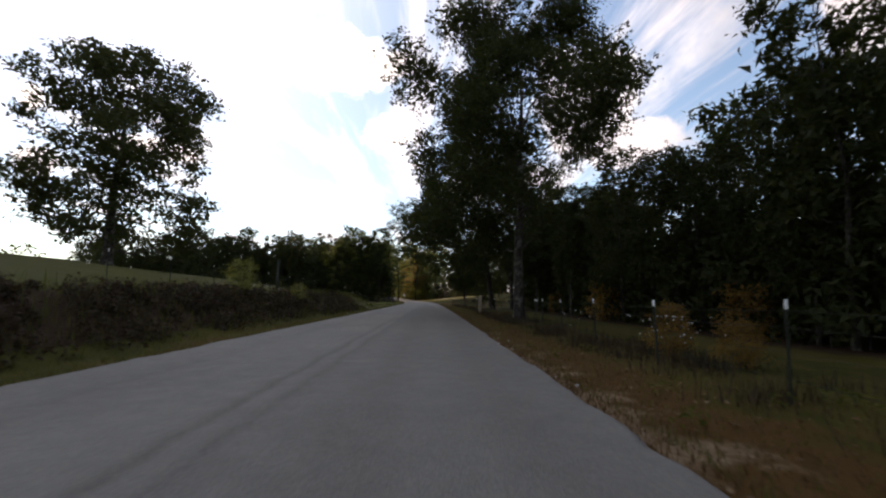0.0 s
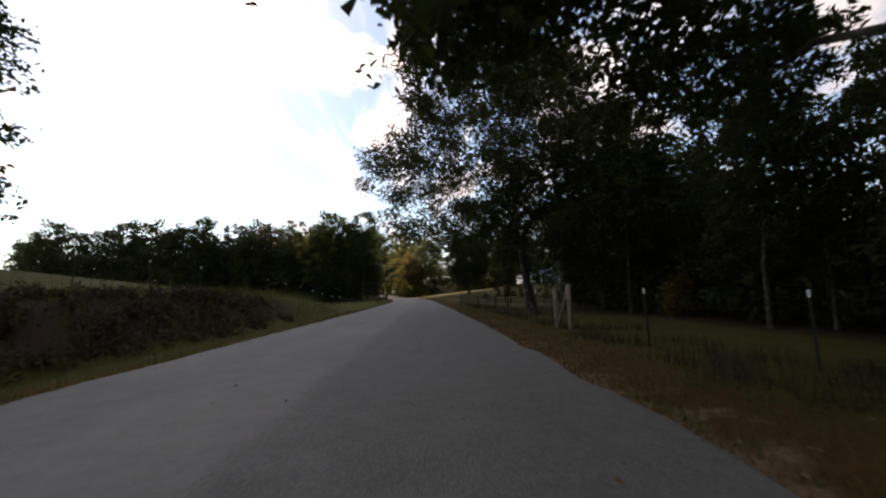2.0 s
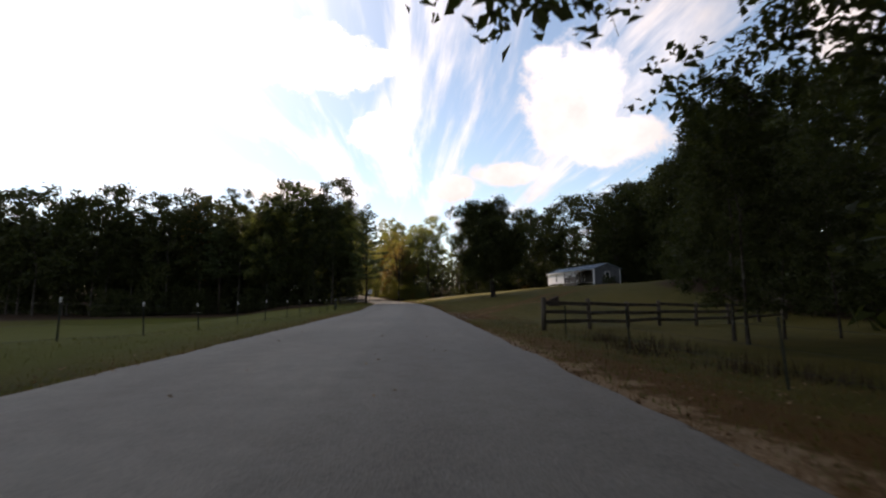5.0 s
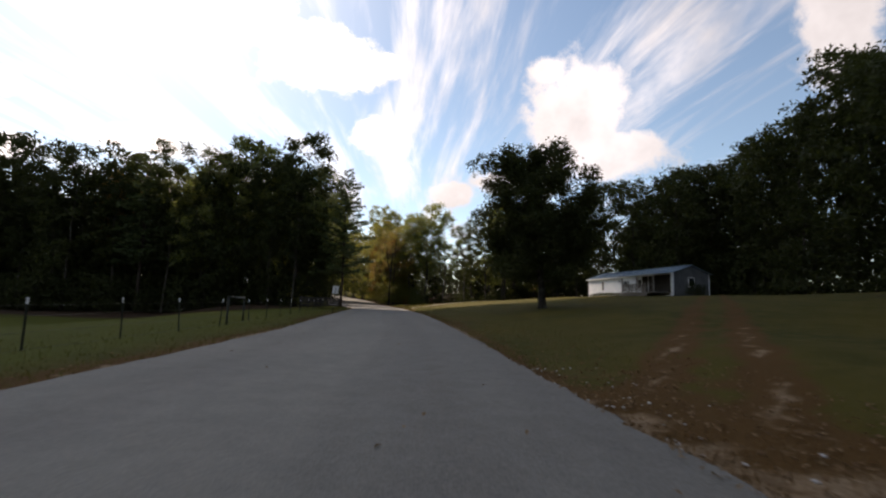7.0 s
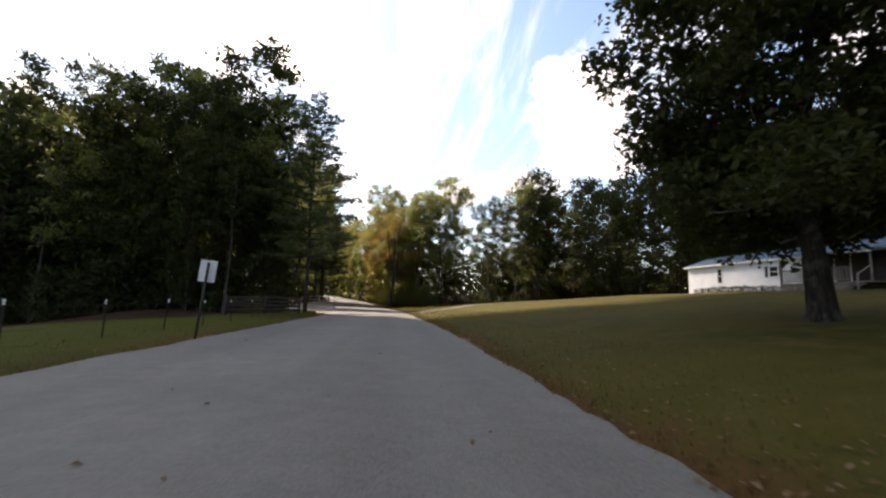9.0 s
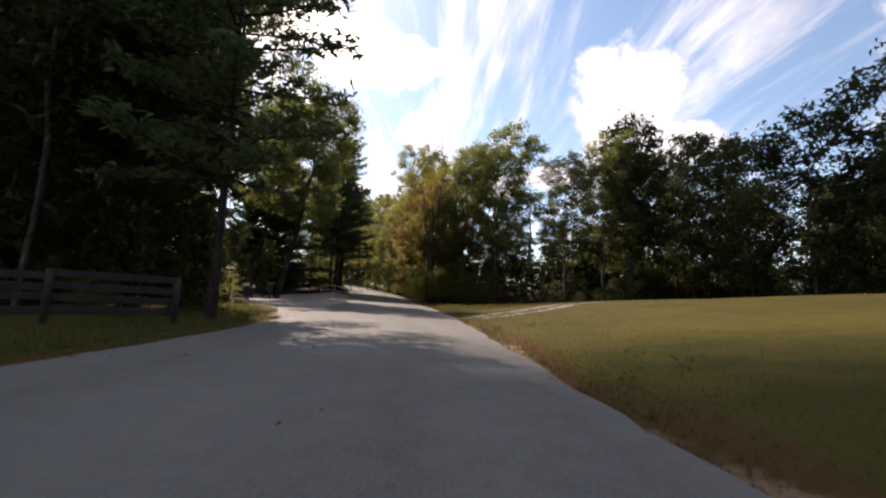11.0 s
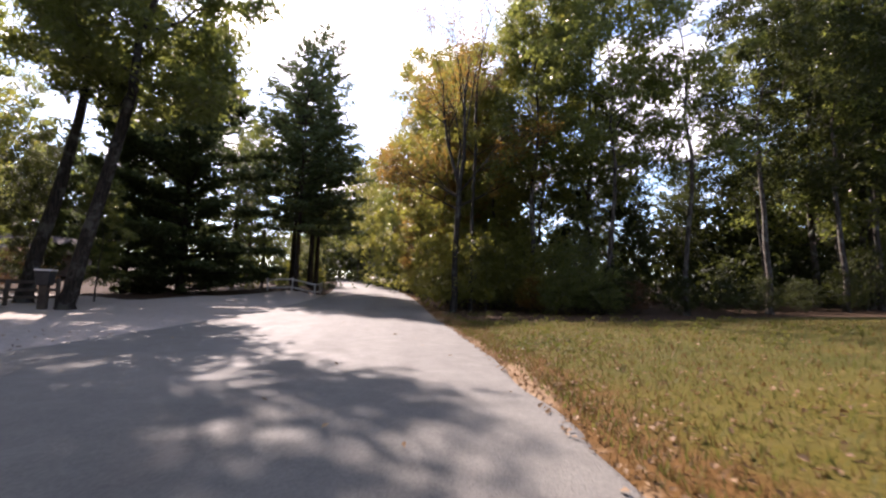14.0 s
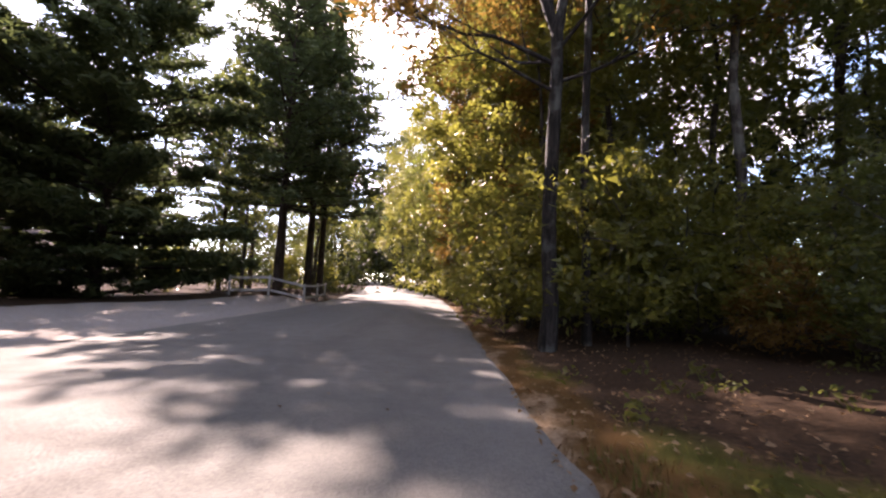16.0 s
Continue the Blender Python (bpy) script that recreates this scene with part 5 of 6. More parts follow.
# ---- the plank shed with its lean-to ----
def build_shed():
    shed = tagged(new("shed"), "old plank shed with tin roof and open lean-to", "shed")
    x0, x1, y0, y1, eave, ridge = -29.5, -23.4, 152.4, 159.2, 2.9, 4.7
    g = z_at(-24, 156)
    ym = (y0 + y1) / 2
    for a, b, fix, along in ((x0, x1, y0, "x"), (x0, x1, y1, "x"), (y0, y1, x0, "y"), (y0, y1, x1, "y")):
        n = int((b - a) / 0.21)
        wall = part("wall_frame", box((b - a, 0.05, 0.1) if along == "x" else (0.05, b - a, 0.1), ((a + b) / 2, fix, g + eave - 0.1) if along == "x" else (fix, (a + b) / 2, g + eave - 0.1)), WOOD_DARK, shed)
        for k in range(n):
            c = a + (k + 0.5) * (b - a) / n
            top = eave if along == "x" else eave + (ridge - eave) * (1 - abs(c - ym) / ((y1 - y0) / 2)) - 0.08
            top += rt.uniform(-0.03, 0.0)
            if along == "y" and fix == x1 and 154.2 < c < 156.2:
                lo = 2.0
            else:
                lo = rt.uniform(-0.1, 0.06)
            size = ((b - a) / n - 0.014, 0.028, top - lo) if along == "x" else (0.028, (b - a) / n - 0.014, top - lo)
            off = rt.uniform(0, 0.012) + 0.04
            at = (c, fix + (off if fix == y1 else -off), g + (top + lo) / 2) if along == "x" else (fix + (off if fix == x1 else -off), c, g + (top + lo) / 2)
            if fix == x1:       # lean-to shade painted as dark boards, pale gable boards with open joints above it
                if lo < 1.0:
                    part("plank", box((0.028, size[1], 3.1 - lo), (at[0], c, g + (3.1 + lo) / 2)), WOOD_DARK, wall)
                if top > 3.3:
                    part("plank", box((0.028, size[1] - 0.05, top - 3.25), (at[0] + 0.01, c, g + (top + 3.25) / 2)), WOOD_PALE, wall)
                continue
            part("plank", box(size, at), WOOD_DARK, wall)
    for side in (-1, 1):
        ye = ym + side * ((y1 - y0) / 2 + 0.35)
        ze = g + eave - 0.16
        bm = beam(((x0 + x1) / 2, ye, ze), ((x0 + x1) / 2, ym, g + ridge + 0.05), x1 - x0 + 0.8, 0.03)
        roof = part("roof", bm, ROOF_TIN, shed)
        for k in range(11):
            xx = x0 - 0.35 + (x1 - x0 + 0.7) * k / 10
            part("roof_seam", beam((xx, ye, ze + 0.03), (xx, ym, g + ridge + 0.08), 0.03, 0.03, 0.0), ROOF_TIN, roof)
    # lean-to towards the road
    bm = beam((x1 + 0.03, 155.6, g + 3.25), (-21.6, 155.6, g + 2.42), 7.2, 0.03)
    lean = part("lean_to_roof", bm, ROOF_TIN, shed)
    for k in range(10):
        yy = 152.1 + 7.0 * k / 9
        part("roof_seam", beam((x1 + 0.03, yy, g + 3.28), (-21.6, yy, g + 2.45), 0.03, 0.03, 0.0), ROOF_TIN, lean)
    for yy in (152.3, 154.6, 157, 159.0):
        part("post", tube([(-21.9, yy, g - 0.3), (-21.88, yy, g + 1.2), (-21.9, yy, g + 2.5)], 0.08), WOOD_DARK, shed)
    part("eave_beam", box((0.1, 7.0, 0.12), (-21.9, 155.6, g + 2.44)), WOOD_DARK, shed)
    for z in (0.5, 0.95):
        part("side_rail", beam((-21.9, 157.0, g + z), (-21.9, 159.0, g + z), 0.03, 0.12), WOOD_DARK, shed)
    return shed


build_shed()


# ---- fences ----
def t_post_model():
    post = tagged(new("fence_post"), "green steel fence post with a white-painted tip", "fence post", "wire fence posts")
    bm = box((0.035, 0.006, 1.5), (0, 0, 0.44))
    add_box(bm, (0.006, 0.032, 1.5), (0, 0.018, 0.44))
    for k in range(9):
        add_box(bm, (0.02, 0.012, 0.02), (0, -0.008, 0.3 + 0.11 * k))
    part("shaft", bm, STEEL_GREEN, post)
    bm = box((0.038, 0.009, 0.12), (0, 0, 1.2))
    add_box(bm, (0.009, 0.034, 0.12), (0, 0.018, 1.2))
    part("tip", bm, WHITE_PAINT, post, "white-painted tip")
    return post


t_post = t_post_model()
plain_post = tagged(new("fence_post"), "short dark steel fence post without paint", "fence post", "wire fence posts")
part("shaft", add_box(box((0.035, 0.006, 1.3), (0, 0, 0.25)), (0.006, 0.032, 1.3), (0, 0.018, 0.25)), STEEL_GREEN, plain_post)
plain_post.matrix_basis = Matrix.Translation((4.0, 38.0, z_at(4.0, 38.0)))


def wire_fence(spots, label, model=t_post, strands=(0.3, 0.62, 0.92, 1.12), sunk=0.0):
    """A run of wire between steel posts: the posts are things, the wires one thing with a part a strand."""
    tops = []
    first = True
    for x, y in spots:
        z = z_at(x, y) - sunk + rt.uniform(-0.04, 0.03)
        m = Matrix.Translation((x, y, z)) @ Matrix.Rotation(radians(rt.uniform(-3.5, 3.5)), 4, "X") @ Matrix.Rotation(radians(rt.uniform(-3.5, 3.5)), 4, "Y") @ Matrix.Rotation(rt.uniform(0, 3), 4, "Z")
        copy_thing(model, m)
        tops.append((x, y, z))
    fence = tagged(new("wire_fence"), label, "fence")
    for h in strands:
        pts = []
        for (a, b) in zip(tops[:-1], tops[1:]):
            pts.append((a[0], a[1], a[2] + h))
            pts.append(((a[0] + b[0]) / 2, (a[1] + b[1]) / 2, (a[2] + b[2]) / 2 + h - 0.02))
        pts.append((tops[-1][0], tops[-1][1], tops[-1][2] + h))
        part("wire", tube(pts, 0.0035, 3, False), STEEL_GREEN, fence)


def spaced_line(p, q, gap):
    n = max(1, round(math.hypot(q[0] - p[0], q[1] - p[1]) / gap))
    return [(p[0] + (q[0] - p[0]) * k / n, p[1] + (q[1] - p[1]) * k / n) for k in range(n + 1)]


wire_fence([(4.15, 1.9), (4.2, 5.3), (4.25, 8.5), (4.3, 11.9), (4.45, 15.4), (4.56, 18.7), (5.2, 22.3), (5.95, 25.9), (5.4, 29.5), (4.6, 33.0)], "sagging wire fence along the paddock verge")
wire_fence(spaced_line((4.0, 38.6), (3.6, 70.6), 4.0), "wire fence along the paddock beside the oaks", plain_post, (0.25, 0.5, 0.78))
wire_fence(spaced_line((-10.0, 50), (-8.6, 80), 3.0) + spaced_line((-8.4, 83), (-8.4, 96.8), 2.8) + spaced_line((-9.05, 101.6), (-10.5, 126), 2.9), "wire fence along the field verge", sunk=0.25)
wire_fence(spaced_line((-13.0, 22), (-12.4, 47), 4.2), "wire fence along the top of the bank")
for x, y in ((4.1, 41.3), (3.95, 50.9), (3.9, 54.1)):
    copy_thing(t_post, Matrix.Translation((x, y, z_at(x, y) + 0.05)) @ Matrix.Rotation(radians(2), 4, "X"))
t_post.matrix_basis = Matrix.Translation((-13.2, 18, z_at(-13.2, 18)))


def brace():
    """Two bare posts with a slanting stay at the corner of the wire fence."""
    ob = tagged(new("fence_brace"), "two bare wooden corner posts with a slanting stay", "fence post")
    z = z_at(3.9, 37)
    part("post", tube([(3.9, 36.4, z - 0.4), (3.91, 36.4, z + 0.7), (3.88, 36.38, z + 1.45)], [0.075, 0.07, 0.065]), WOOD_TAN, ob)
    part("post", tube([(3.95, 37.9, z - 0.4), (3.93, 37.9, z + 0.7), (3.9, 37.92, z + 1.36)], [0.07, 0.065, 0.06]), WOOD_TAN, ob)
    part("stay", tube([(3.92, 37.7, z + 0.02), (3.9, 36.5, z + 1.34)], [0.055, 0.05]), WOOD_TAN, ob)


brace()


def rail_fence(points, rails, height, mat, label, thick=0.045, wide=0.13, post_r=0.085, droop=0.04):
    fence = tagged(new("rail_fence"), label, "fence")
    zs = [z_at(x, y) for x, y in points]
    for (x, y), z in zip(points, zs):
        lx, ly = rt.uniform(-0.05, 0.05), rt.uniform(-0.05, 0.05)
        part("post", tube([(x, y, z - 0.4), (x + lx * 0.5, y, z + height * 0.5), (x + lx, y + ly, z + height + rt.uniform(0.02, 0.14))], post_r, 7), mat, fence)
    for k in range(rails):
        h = height * (0.28 + 0.66 * k / max(1, rails - 1))
        for (a, za), (b, zb) in zip(list(zip(points, zs))[:-1], list(zip(points, zs))[1:]):
            part("rail", beam((a[0], a[1], za + h + rt.uniform(-droop, droop)), (b[0], b[1], zb + h + rt.uniform(-droop, droop)), thick, wide), mat, fence)
    return fence


rail_fence(spaced_line((3.3, 72), (9.8, 76.6), 2.6) + spaced_line((9.8, 76.6), (19, 80.5), 2.6)[1:] + [(21.5, 84), (23.5, 88)], 3, 1.0, WOOD_DARK, "dark weathered split-rail fence at the end of the paddock")
rail_fence(spaced_line((36, 108), (46, 112), 2.5), 3, 1.1, WOOD_GREY, "grey board fence far across the lawn")
rail_fence(spaced_line((-14.0, 130.7), (-10.3, 134.3), 2.2), 4, 1.2, BOARD_DARK, "weathered dark plank fence under the roadside trees", 0.03, 0.17)
rail_fence(spaced_line((-22.4, 185.2), (-19.4, 187.6), 1.95) + [(-19.9, 190.2), (-20.9, 193.2)], 2, 1.0, WOOD_PALE, "low pale weathered rail fence at the bend", 0.04, 0.12, 0.06, 0.01)
rail_fence(spaced_line((-24.8, 161.2), (-23.4, 168.5), 1.8), 3, 1.0, WOOD_DARK, "dark rail fence behind the letterboxes", 0.03, 0.12)


def pipe_frame(a, b, top, label, r=0.05):
    ob = tagged(new("gate_frame"), label, "gate")
    for p in (a, b):
        z = z_at(*p)
        part("upright", tube([(*p, z - 0.4), (*p, top - 0.02)], r, 8), STEEL_GREEN, ob)
    part("crossbar", tube([(*a, top), (*b, top)], r, 8), STEEL_GREEN, ob)


pipe_frame((-10.6, 30.3), (-12.4, 35.3), 3.75, "tall dark pipe gateway on the bank", 0.06)
pipe_frame((-8.97, 100.6), (-8.5, 97.7), z_at(-8.7, 99.0) + 1.06, "low dark pipe frame beside the field fence", 0.045)


# ---- roadside things ----
def build_sign():
    sign = tagged(new("road_sign"), "road sign seen from its bare metal back, leaning", "sign")
    bm = tube([(0, 0, -0.5), (0, 0, 2.05)], 0.03, 6)
    part("post", bm, STEEL_GREEN, sign)
    bm = box((0.42, 0.006, 0.58), (0, 0.04, 1.82), bevel=0.002)
    panel = part("panel", bm, SIGN_BACK, sign, "bare aluminium panel back")
    for z in (1.62, 2.0):
        part("bolt", tube([(0, -0.02, z), (0, -0.05, z)], 0.012, 6), STEEL_RUST, panel)
    sign.matrix_basis = Matrix.Translation((-7.35, 113.7, z_at(-7.35, 113.7))) @ Matrix.Rotation(radians(5), 4, "Y") @ Matrix.Rotation(radians(8), 4, "Z")


build_sign()


def build_stump():
    rng = np.random.default_rng(4)
    n, rings = 26, [(-0.2, 0.50), (0.02, 0.46), (0.14, 0.38), (0.34, 0.33), (0.46, 0.33), (0.47, 0.30)]
    ang = np.linspace(0, 2 * np.pi, n, endpoint=False)
    flare = 1 + 0.16 * np.sin(5 * ang + 1) + 0.08 * np.sin(9 * ang)
    v = []
    for k, (z, r) in enumerate(rings):
        f = 1 + (flare - 1) * (1.6 if k < 3 else 0.6)
        v.append(np.column_stack([np.cos(ang) * r * f, np.sin(ang) * r * f, np.full(n, z) + 0.10 * np.cos(ang) * (k > 3)]))
    bm = bmesh.new()
    vs = [[bm.verts.new(p) for p in ring] for ring in v]
    for a, b in zip(vs[:-1], vs[1:]):
        for i in range(n):
            bm.faces.new((a[i], a[(i + 1) % n], b[(i + 1) % n], b[i]))
    bm.faces.new(vs[-1])
    stump = tagged(new("tree_stump"), "dark old tree stump on the lawn", "stump")
    part("wood", bm, BARK_PINE, stump)
    stump.matrix_basis = Matrix.Translation((8.0, 86.2, z_at(8.0, 86.2))) @ Matrix.Diagonal((0.9, 0.9, 1.1, 1))


build_stump()


def letterbox(x, y, face, mat, label, height=1.05):
    ob = tagged(new("letterbox"), label, "letterbox", "letterboxes")
    part("post", box((0.1, 0.1, height + 0.4), (0, 0, height / 2 - 0.2), bevel=0.008), WOOD_DARK, ob)
    bm = bmesh.new()
    ang = np.linspace(0, math.pi, 9)
    prof = [(-0.085, 0.0)] + [(-0.085 * math.cos(a), 0.12 + 0.085 * math.sin(a)) for a in ang] + [(0.085, 0.0)]
    ends = []
    for yy in (-0.24, 0.24):
        ends.append([bm.verts.new((px, yy, height + pz)) for px, pz in prof])
    for i in range(len(prof)):
        j = (i + 1) % len(prof)
        bm.faces.new((ends[0][i], ends[0][j], ends[1][j], ends[1][i]))
    bm.faces.new(ends[0][::-1])
    bm.faces.new(ends[1])
    bmesh.ops.recalc_face_normals(bm, faces=bm.faces)
    body = part("box", bm, mat, ob)
    part("flag", box((0.012, 0.14, 0.05), (0.095, 0.05, height + 0.2)), STEEL_RUST, body)
    ob.matrix_basis = Matrix.Translation((x, y, z_at(x, y))) @ Matrix.Rotation(face, 4, "Z")


letterbox(-19.2, 156.3, 1.5, ROOF_TIN, "grey letterbox on a wooden post by the turn-out", 1.1)
letterbox(-19.5, 157.4, 1.4, BLACK_PLASTIC, "black letterbox on a wooden post by the turn-out", 1.05)
letterbox(-22.0, 163.3, 1.2, ROOF_TIN, "pale letterbox on a post before the rail fence", 1.0)


def parcel_box(x, y, face, mat, label):
    """A flared box with a lid on a stout post."""
    ob = tagged(new("parcel_box"), label, "letterbox", "letterboxes")
    part("post", box((0.26, 0.26, 1.2), (0, 0, 0.3), bevel=0.02), WOOD_DARK, ob)
    part("bracket", box((0.42, 0.08, 0.08), (0.12, 0, 0.7), bevel=0.01), WOOD_DARK, ob)
    bm = box((0.52, 0.5, 0.55), (0, 0, 1.15), bevel=0.03)
    for v in bm.verts:
        k = 0.8 + 0.2 * (v.co.z - 0.87) / 0.55
        v.co.x *= k
        v.co.y *= k
    body = part("box", bm, mat, ob)
    # sunlight on the lid is put in as a pale tin colour
    part("lid", box((0.56, 0.54, 0.06), (0, 0, 1.455), bevel=0.025), ROOF_TIN, body, "lid coloured pale for the sun on it")
    ob.matrix_basis = Matrix.Translation((x, y, z_at(x, y) + 0.02)) @ Matrix.Rotation(face, 4, "Z")


parcel_box(-21.6, 166.2, 0.4, BLACK_PLASTIC, "dark parcel box with a pale lid on a stout post")


def utility_box(x, y):
    ob = tagged(new("utility_box"), "faded green utility box on the lawn", "utility box")
    bm = box((0.7, 0.6, 0.85), (0, 0, 0.36), bevel=0.04)
    part("cabinet", bm, GREEN_PLASTIC, ob)
    part("cap", box((0.76, 0.66, 0.08), (0, 0, 0.8), bevel=0.03), GREEN_PLASTIC, ob)
    ob.location = (x, y, z_at(x, y))


utility_box(34.5, 107.6)


def brown_house():
    ob = tagged(new("house"), "small brown house with a dark shingle roof beyond the evergreens", "house")
    bm = box((9, 7, 2.7), (0, 0, 1.2))
    part("wall", bm, BROWN_WALL, ob)
    for s in (-1, 1):
        part("gable", beam((4.4 * s, -3.4, 2.5), (4.4 * s, 3.4, 2.5), 0.2, 0.1), BROWN_WALL, ob)
        part("roof", beam((0, s * 4.0, 2.35), (0, 0, 4.5), 10, 0.14), ROOF_BROWN, ob)
    bm = bmesh.new()
    for xx in (-4.5, 4.5):
        v = [bm.verts.new(p) for p in ((xx, -3.5, 2.5), (xx, 3.5, 2.5), (xx, 0, 4.4))]
        bm.faces.new(v)
    part("gable_end", bm, BROWN_WALL, ob)
    for xx in (-2, 2):
        w = part("window", box((1.1, 0.06, 1.2), (xx, -3.53, 1.4), bevel=0.01), WHITE_PAINT, ob)
        part("pane", box((0.92, 0.03, 1.02), (xx, -3.56, 1.4)), GLASS, w)
    part("door", box((0.95, 0.06, 2.0), (0, -3.53, 0.95), bevel=0.01), ROOF_BROWN, ob)
    ob.matrix_basis = Matrix.Translation((-57, 198, z_at(-57, 198) + 0.25)) @ Matrix.Rotation(radians(38), 4, "Z")


brown_house()


# ---- far hill ----
def far_hill():
    xs = np.linspace(-1, 1, 60)
    ys = np.linspace(0, 1, 14)
    U, V = np.meshgrid(xs, ys)
    prof = (1 - np.abs(U) ** 1.6) * (0.75 + 0.25 * np.sin(U * 7 + 1) + 0.05 * np.sin(U * 31))
    X = -2350 + U * 900 * 0.72 + V * -500
    Y = 1950 + U * 900 * 0.7 + V * 500
    Z = np.clip(prof, 0, None) * 330 * V ** 0.8 - 5
    # the haze of distance is put into the hill's colour as blue
    m = plain("woods_painted_haze", (0.10, 0.15, 0.22), (0.14, 0.19, 0.27), 1.0, 0.01, 0.08, 0.0, spec=0.0)
    tagged(new("distant_hill", mesh_of("distant_hill", np.stack([X, Y, Z], -1).reshape(-1, 3), quads(14, 60), m, True)), "wooded hill on the horizon with blue haze in its colour", "hill", kind="structure")


far_hill()


# ---- grass, weeds, fallen leaves and stones ----
def blades(rng, xy, height, lean=0.5, wide=0.012):
    n = len(xy)
    z = land(xy[:, 0], xy[:, 1])
    h = height * rng.uniform(0.5, 1.3, n)
    az = rng.uniform(0, 6.283, n)
    tip = np.column_stack([np.cos(az), np.sin(az)]) * (lean * h * rng.uniform(0.2, 1, n))[:, None]
    s = np.column_stack([-np.sin(az), np.cos(az)]) * (wide * rng.uniform(0.7, 1.4, n))[:, None]
    v = np.stack([np.column_stack([xy - s, z - 0.02]), np.column_stack([xy + s, z - 0.02]), np.column_stack([xy + tip, z + h])], 1)
    return v.reshape(-1, 3), np.arange(3 * n).reshape(n, 3)


def verge_spots(rng, n, y0, y1, side, lo, hi):
    y = rng.uniform(y0, y1, n)
    d = lo + (hi - lo) * rng.random(n) ** 1.5
    x = edge_right(y) + d if side > 0 else edge_left(y) - d
    return np.column_stack([x, y])


right_grass = np.vstack([verge_spots(gen, 34000, 0, 76, 1, 0.25, 5.5), verge_spots(gen, 9000, 88, 125, 1, 0.15, 3.5), verge_spots(gen, 22000, 125, 168, 1, 0.2, 5.0)])
left_grass = np.vstack([verge_spots(gen, 12000, 0, 60, -1, 0.2, 1.8), verge_spots(gen, 14000, 60, 126, -1, 0.2, 4.5), verge_spots(gen, 5000, 126, 140, -1, 0.3, 3.0)])
stuff("verge_grass", *join(blades(gen, right_grass, 0.055, 1.1, 0.007), blades(gen, left_grass, 0.07, 1.0, 0.008)), GRASS_BLADE, "short uneven grass blades along both verges", "grass")
straw = np.vstack([verge_spots(gen, 20000, -1, 40, 1, 0.02, 3.4), verge_spots(gen, 8000, 40, 84, 1, 0.05, 3.4), verge_spots(gen, 6000, 100, 168, 1, 0.02, 0.9), verge_spots(gen, 3000, 2, 126, -1, 0.02, 0.7)])
stuff("dry_grass", *blades(gen, straw, 0.07, 1.3, 0.007), STRAW, "dry straw-coloured grass along the road edge", "grass")
clump = np.vstack([verge_spots(gen, 80, 2, 36, 1, 2.0, 4.8), verge_spots(gen, 36, 36, 70, 1, 2.2, 4.6)])
tall = clump[gen.integers(0, len(clump), 7000)] + gen.normal(0, 0.26, (7000, 2))
rank = np.vstack([verge_spots(gen, 7000, 137, 154, -1, 1.2, 7.0), verge_spots(gen, 2500, 128, 138, -1, 0.8, 3.5)])
rank = rank[apron_mask(rank[:, 0] - 0.8, rank[:, 1]) < 0.1]
stuff("tall_weeds", *blades(gen, tall, 0.34, 0.7, 0.008), WEED, "tall dry weeds under the paddock wire", "weeds")


def sprouts():
    """Small leafy weeds in the rough grass before the wood."""
    spots = np.vstack([verge_spots(gen, 90, 158, 172, 1, 0.6, 7.0), verge_spots(gen, 14, 128, 150, 1, 0.4, 2.0), verge_spots(gen, 60, 2, 60, 1, 0.6, 4.0)])
    pick = np.repeat(np.arange(len(spots)), 16)
    p = spots[pick] + gen.normal(0, 0.09, (len(pick), 2))
    return leaves(gen, np.column_stack([p, land(p[:, 0], p[:, 1]) + gen.uniform(0.03, 0.2, len(pick))]), 0.085, 0.1, 0.6)


stuff("leafy_weeds", *sprouts(), GRASS_BLADE, "small leafy weeds in the rough verge", "weeds")
coarse = verge_spots(gen, 22000, 152, 170, 1, 0.3, 9.0)
coarse = coarse[coarse[:, 1] + 0.3 * coarse[:, 0] < 165.0 + gen.normal(0, 0.8, len(coarse))]
stuff("rough_grass", *join(blades(gen, coarse[:9000], 0.085, 1.0, 0.008), blades(gen, rank, 0.2, 1.0, 0.01)), GRASS_BLADE, "rough uncut grass before the woods", "grass")
stuff("rough_straw", *blades(gen, coarse[9000:], 0.09, 1.2, 0.008), STRAW, "dry stalks in the rough grass before the wood", "grass")


def bank_growth():
    """Leafy clumps of uneven size, with gaps between them."""
    n = 760
    y = gen.uniform(-8, 45, n)
    v = 1.4 + 2.9 * gen.random(n) ** 0.9
    r = gen.uniform(0.14, 0.42, n) * (1 - 0.6 * step(y, 34, 54)) * (1 - 0.45 * step(v, 3.2, 4.4))
    pick = gen.integers(0, n, 62000)
    d = gen.normal(size=(62000, 3))
    d *= (gen.random(62000) ** 0.4 / np.linalg.norm(d, axis=1))[:, None] * r[pick][:, None] * np.array([1.2, 1.4, 1.5])
    x = edge_left(y[pick]) - v[pick] + d[:, 0]
    return tips(leaves(gen, np.column_stack([x, y[pick] + d[:, 1], land(x, y[pick] + d[:, 1]) + np.abs(d[:, 2])]), 0.13, 0.1, 0.55))


def bank_stalks():
    n = 5000
    y = gen.uniform(-8, 56, n)
    v = 1.2 + 3.4 * gen.random(n)
    return blades(gen, np.column_stack([edge_left(y) - v, y]), 0.5, 0.7, 0.012)


stuff("bank_stalks", *bank_stalks(), GRASS_BLADE, "rank grass stalks standing over the bank brush", "grass")
stuff("bank_brush", *bank_growth(), WEED, "brown and green brush on the cut bank", "brush")


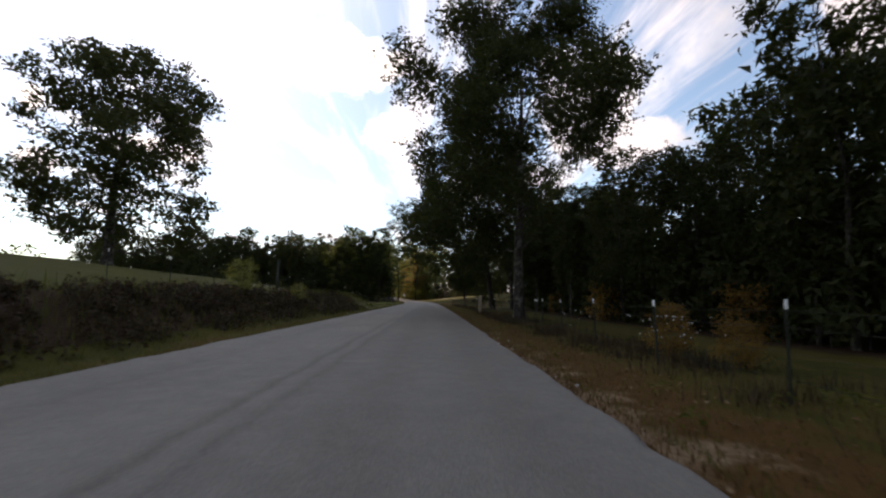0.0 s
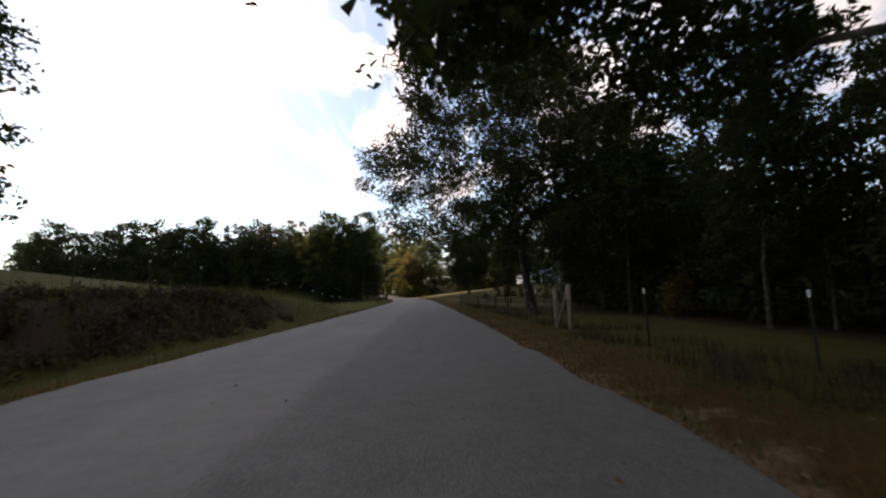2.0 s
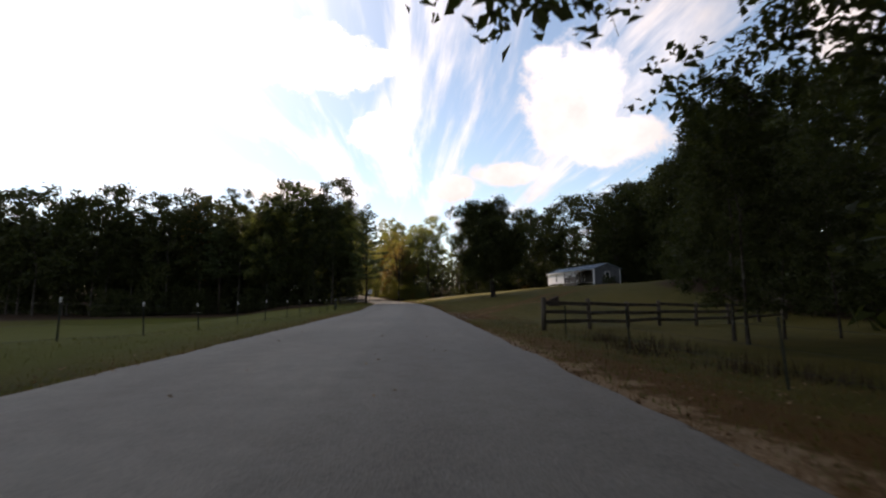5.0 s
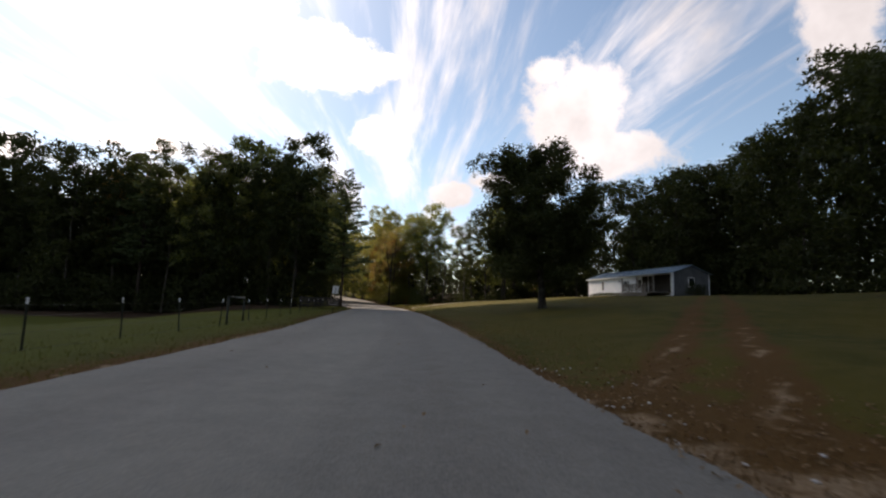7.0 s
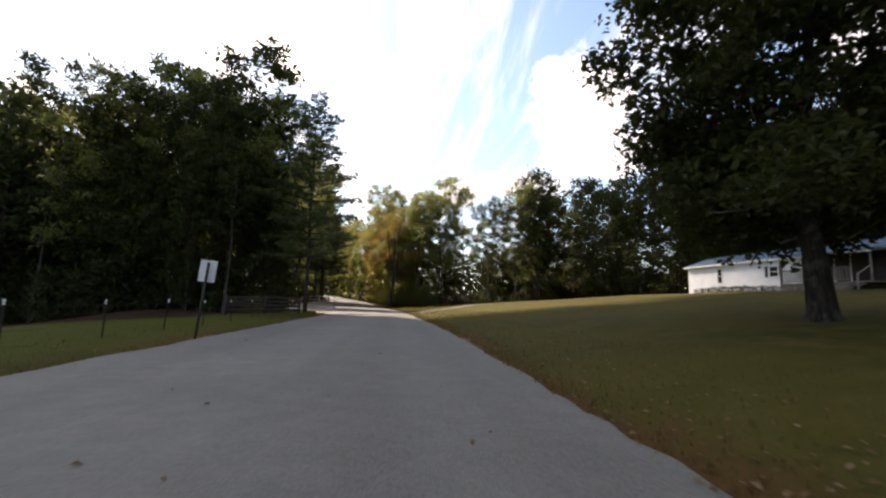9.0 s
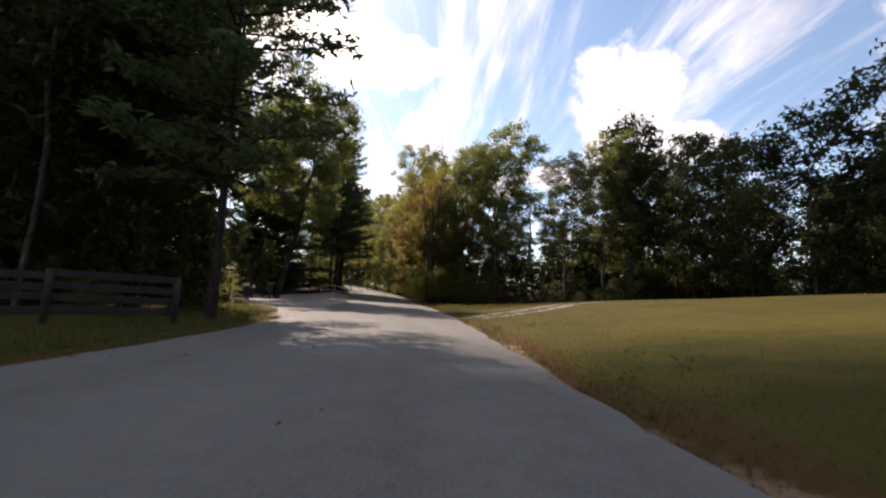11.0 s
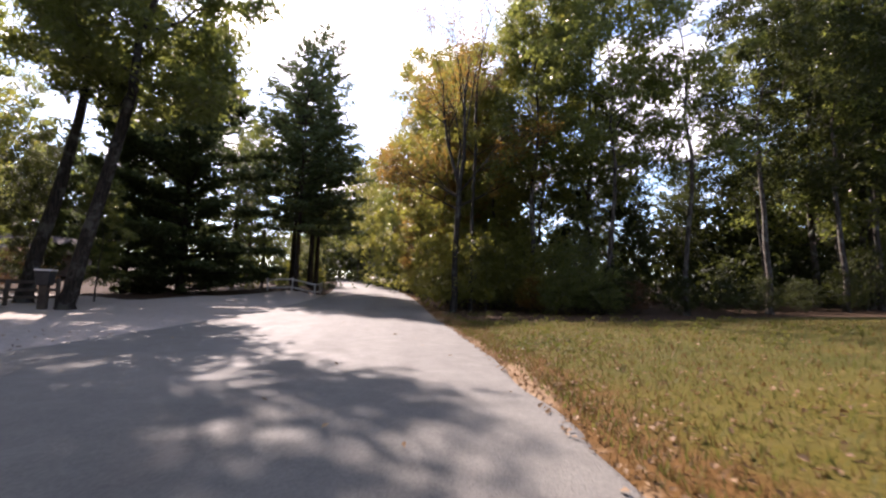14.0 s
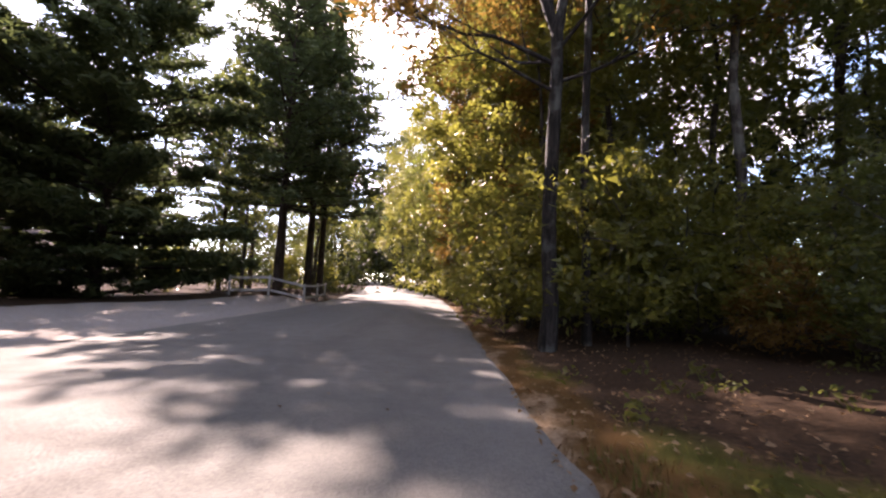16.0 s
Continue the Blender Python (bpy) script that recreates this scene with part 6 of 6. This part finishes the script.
def asters():
    pts = []
    for cx, cy, n, r in ((4.6, 8.6, 34, 0.35), (5.2, 9.6, 20, 0.3), (4.2, 13, 14, 0.3)):
        p = np.column_stack([gen.normal(cx, r, n), gen.normal(cy, r, n)])
        pts.append(np.column_stack([p, land(p[:, 0], p[:, 1]) + gen.uniform(0.45, 0.95, n)]))
    return leaves(gen, np.concatenate(pts), 0.05, 0.0, 0.9)


stuff("asters", *asters(), FLOWER, "pale wild asters among the fence weeds", "flowers")


def fallen():
    out = []
    for n, y0, y1, side, lo, hi in ((2200, 2, 75, 1, 0.0, 4.5), (1300, 78, 112, 1, -0.1, 2.2), (1100, 79, 88, 1, 0.0, 3.4), (260, 112, 140, 1, 0, 2.5), (3000, 138, 176, 1, 0.05, 5.5), (1300, 150, 170, 1, -0.1, 2.4), (1500, 176, 200, 1, 0, 4), (500, 45, 130, -1, -0.2, 1.5), (900, 126, 160, -1, 0.0, 4)):
        p = verge_spots(gen, n, y0, y1, side, lo, hi)
        on = (p[:, 0] < edge_right(p[:, 1])) & (p[:, 0] > edge_left(p[:, 1]))
        z = np.where(on, road_height(p[:, 1]) + 0.055, land(p[:, 0], p[:, 1]) + 0.03)
        out.append(np.column_stack([p, z]))
    y = gen.uniform(20, 176, 320)
    x = edge_left(y) + (edge_right(y) - edge_left(y)) * gen.random(320)
    out.append(np.column_stack([x, y, road_height(y) + 0.095]))
    return leaves(gen, np.concatenate(out), 0.062, 0.0, 0.7, 2.2)


stuff("fallen_leaves", *fallen(), DEAD_LEAF, "dry fallen leaves along the road edge", "leaves")


def clods():
    bm = bmesh.new()
    rng = np.random.default_rng(12)
    spots = []
    for _ in range(1100):
        f, o = rng.random(), (0.85 if rng.random() < 0.5 else -0.85) + rng.normal(0, 0.3)
        spots.append((-2.2 + 8.4 * f + 0.745 * o, 144.4 + 9.4 * f - 0.667 * o, rng.uniform(0.010, 0.03)))
    for _ in range(16):
        y = rng.uniform(5, 14)
        spots.append((float(edge_right(y)) + rng.normal(0.05, 0.18), y, rng.uniform(0.012, 0.035)))
    for _ in range(70):
        y = rng.uniform(79, 88)
        spots.append((float(edge_right(y)) + abs(rng.normal(0.0, 0.6)), y, rng.uniform(0.012, 0.03)))
    for x, y, r in spots:
        m = Matrix.Translation((x, y, z_at(x, y) + r * 0.3)) @ Matrix.Rotation(rng.uniform(0, 6), 4, "Z") @ Matrix.Diagonal((r * rng.uniform(0.8, 1.5), r, r * 0.6, 1))
        bmesh.ops.create_icosphere(bm, subdivisions=1, radius=1.0, matrix=m)
    me = bpy.data.meshes.new("gravel_stones")
    bm.to_mesh(me)
    bm.free()
    me.materials.append(STONE)
    tagged(new("gravel_stones", me), "loose pale stones and clods at the road edge and drive", "stones", kind="stuff")


clods()
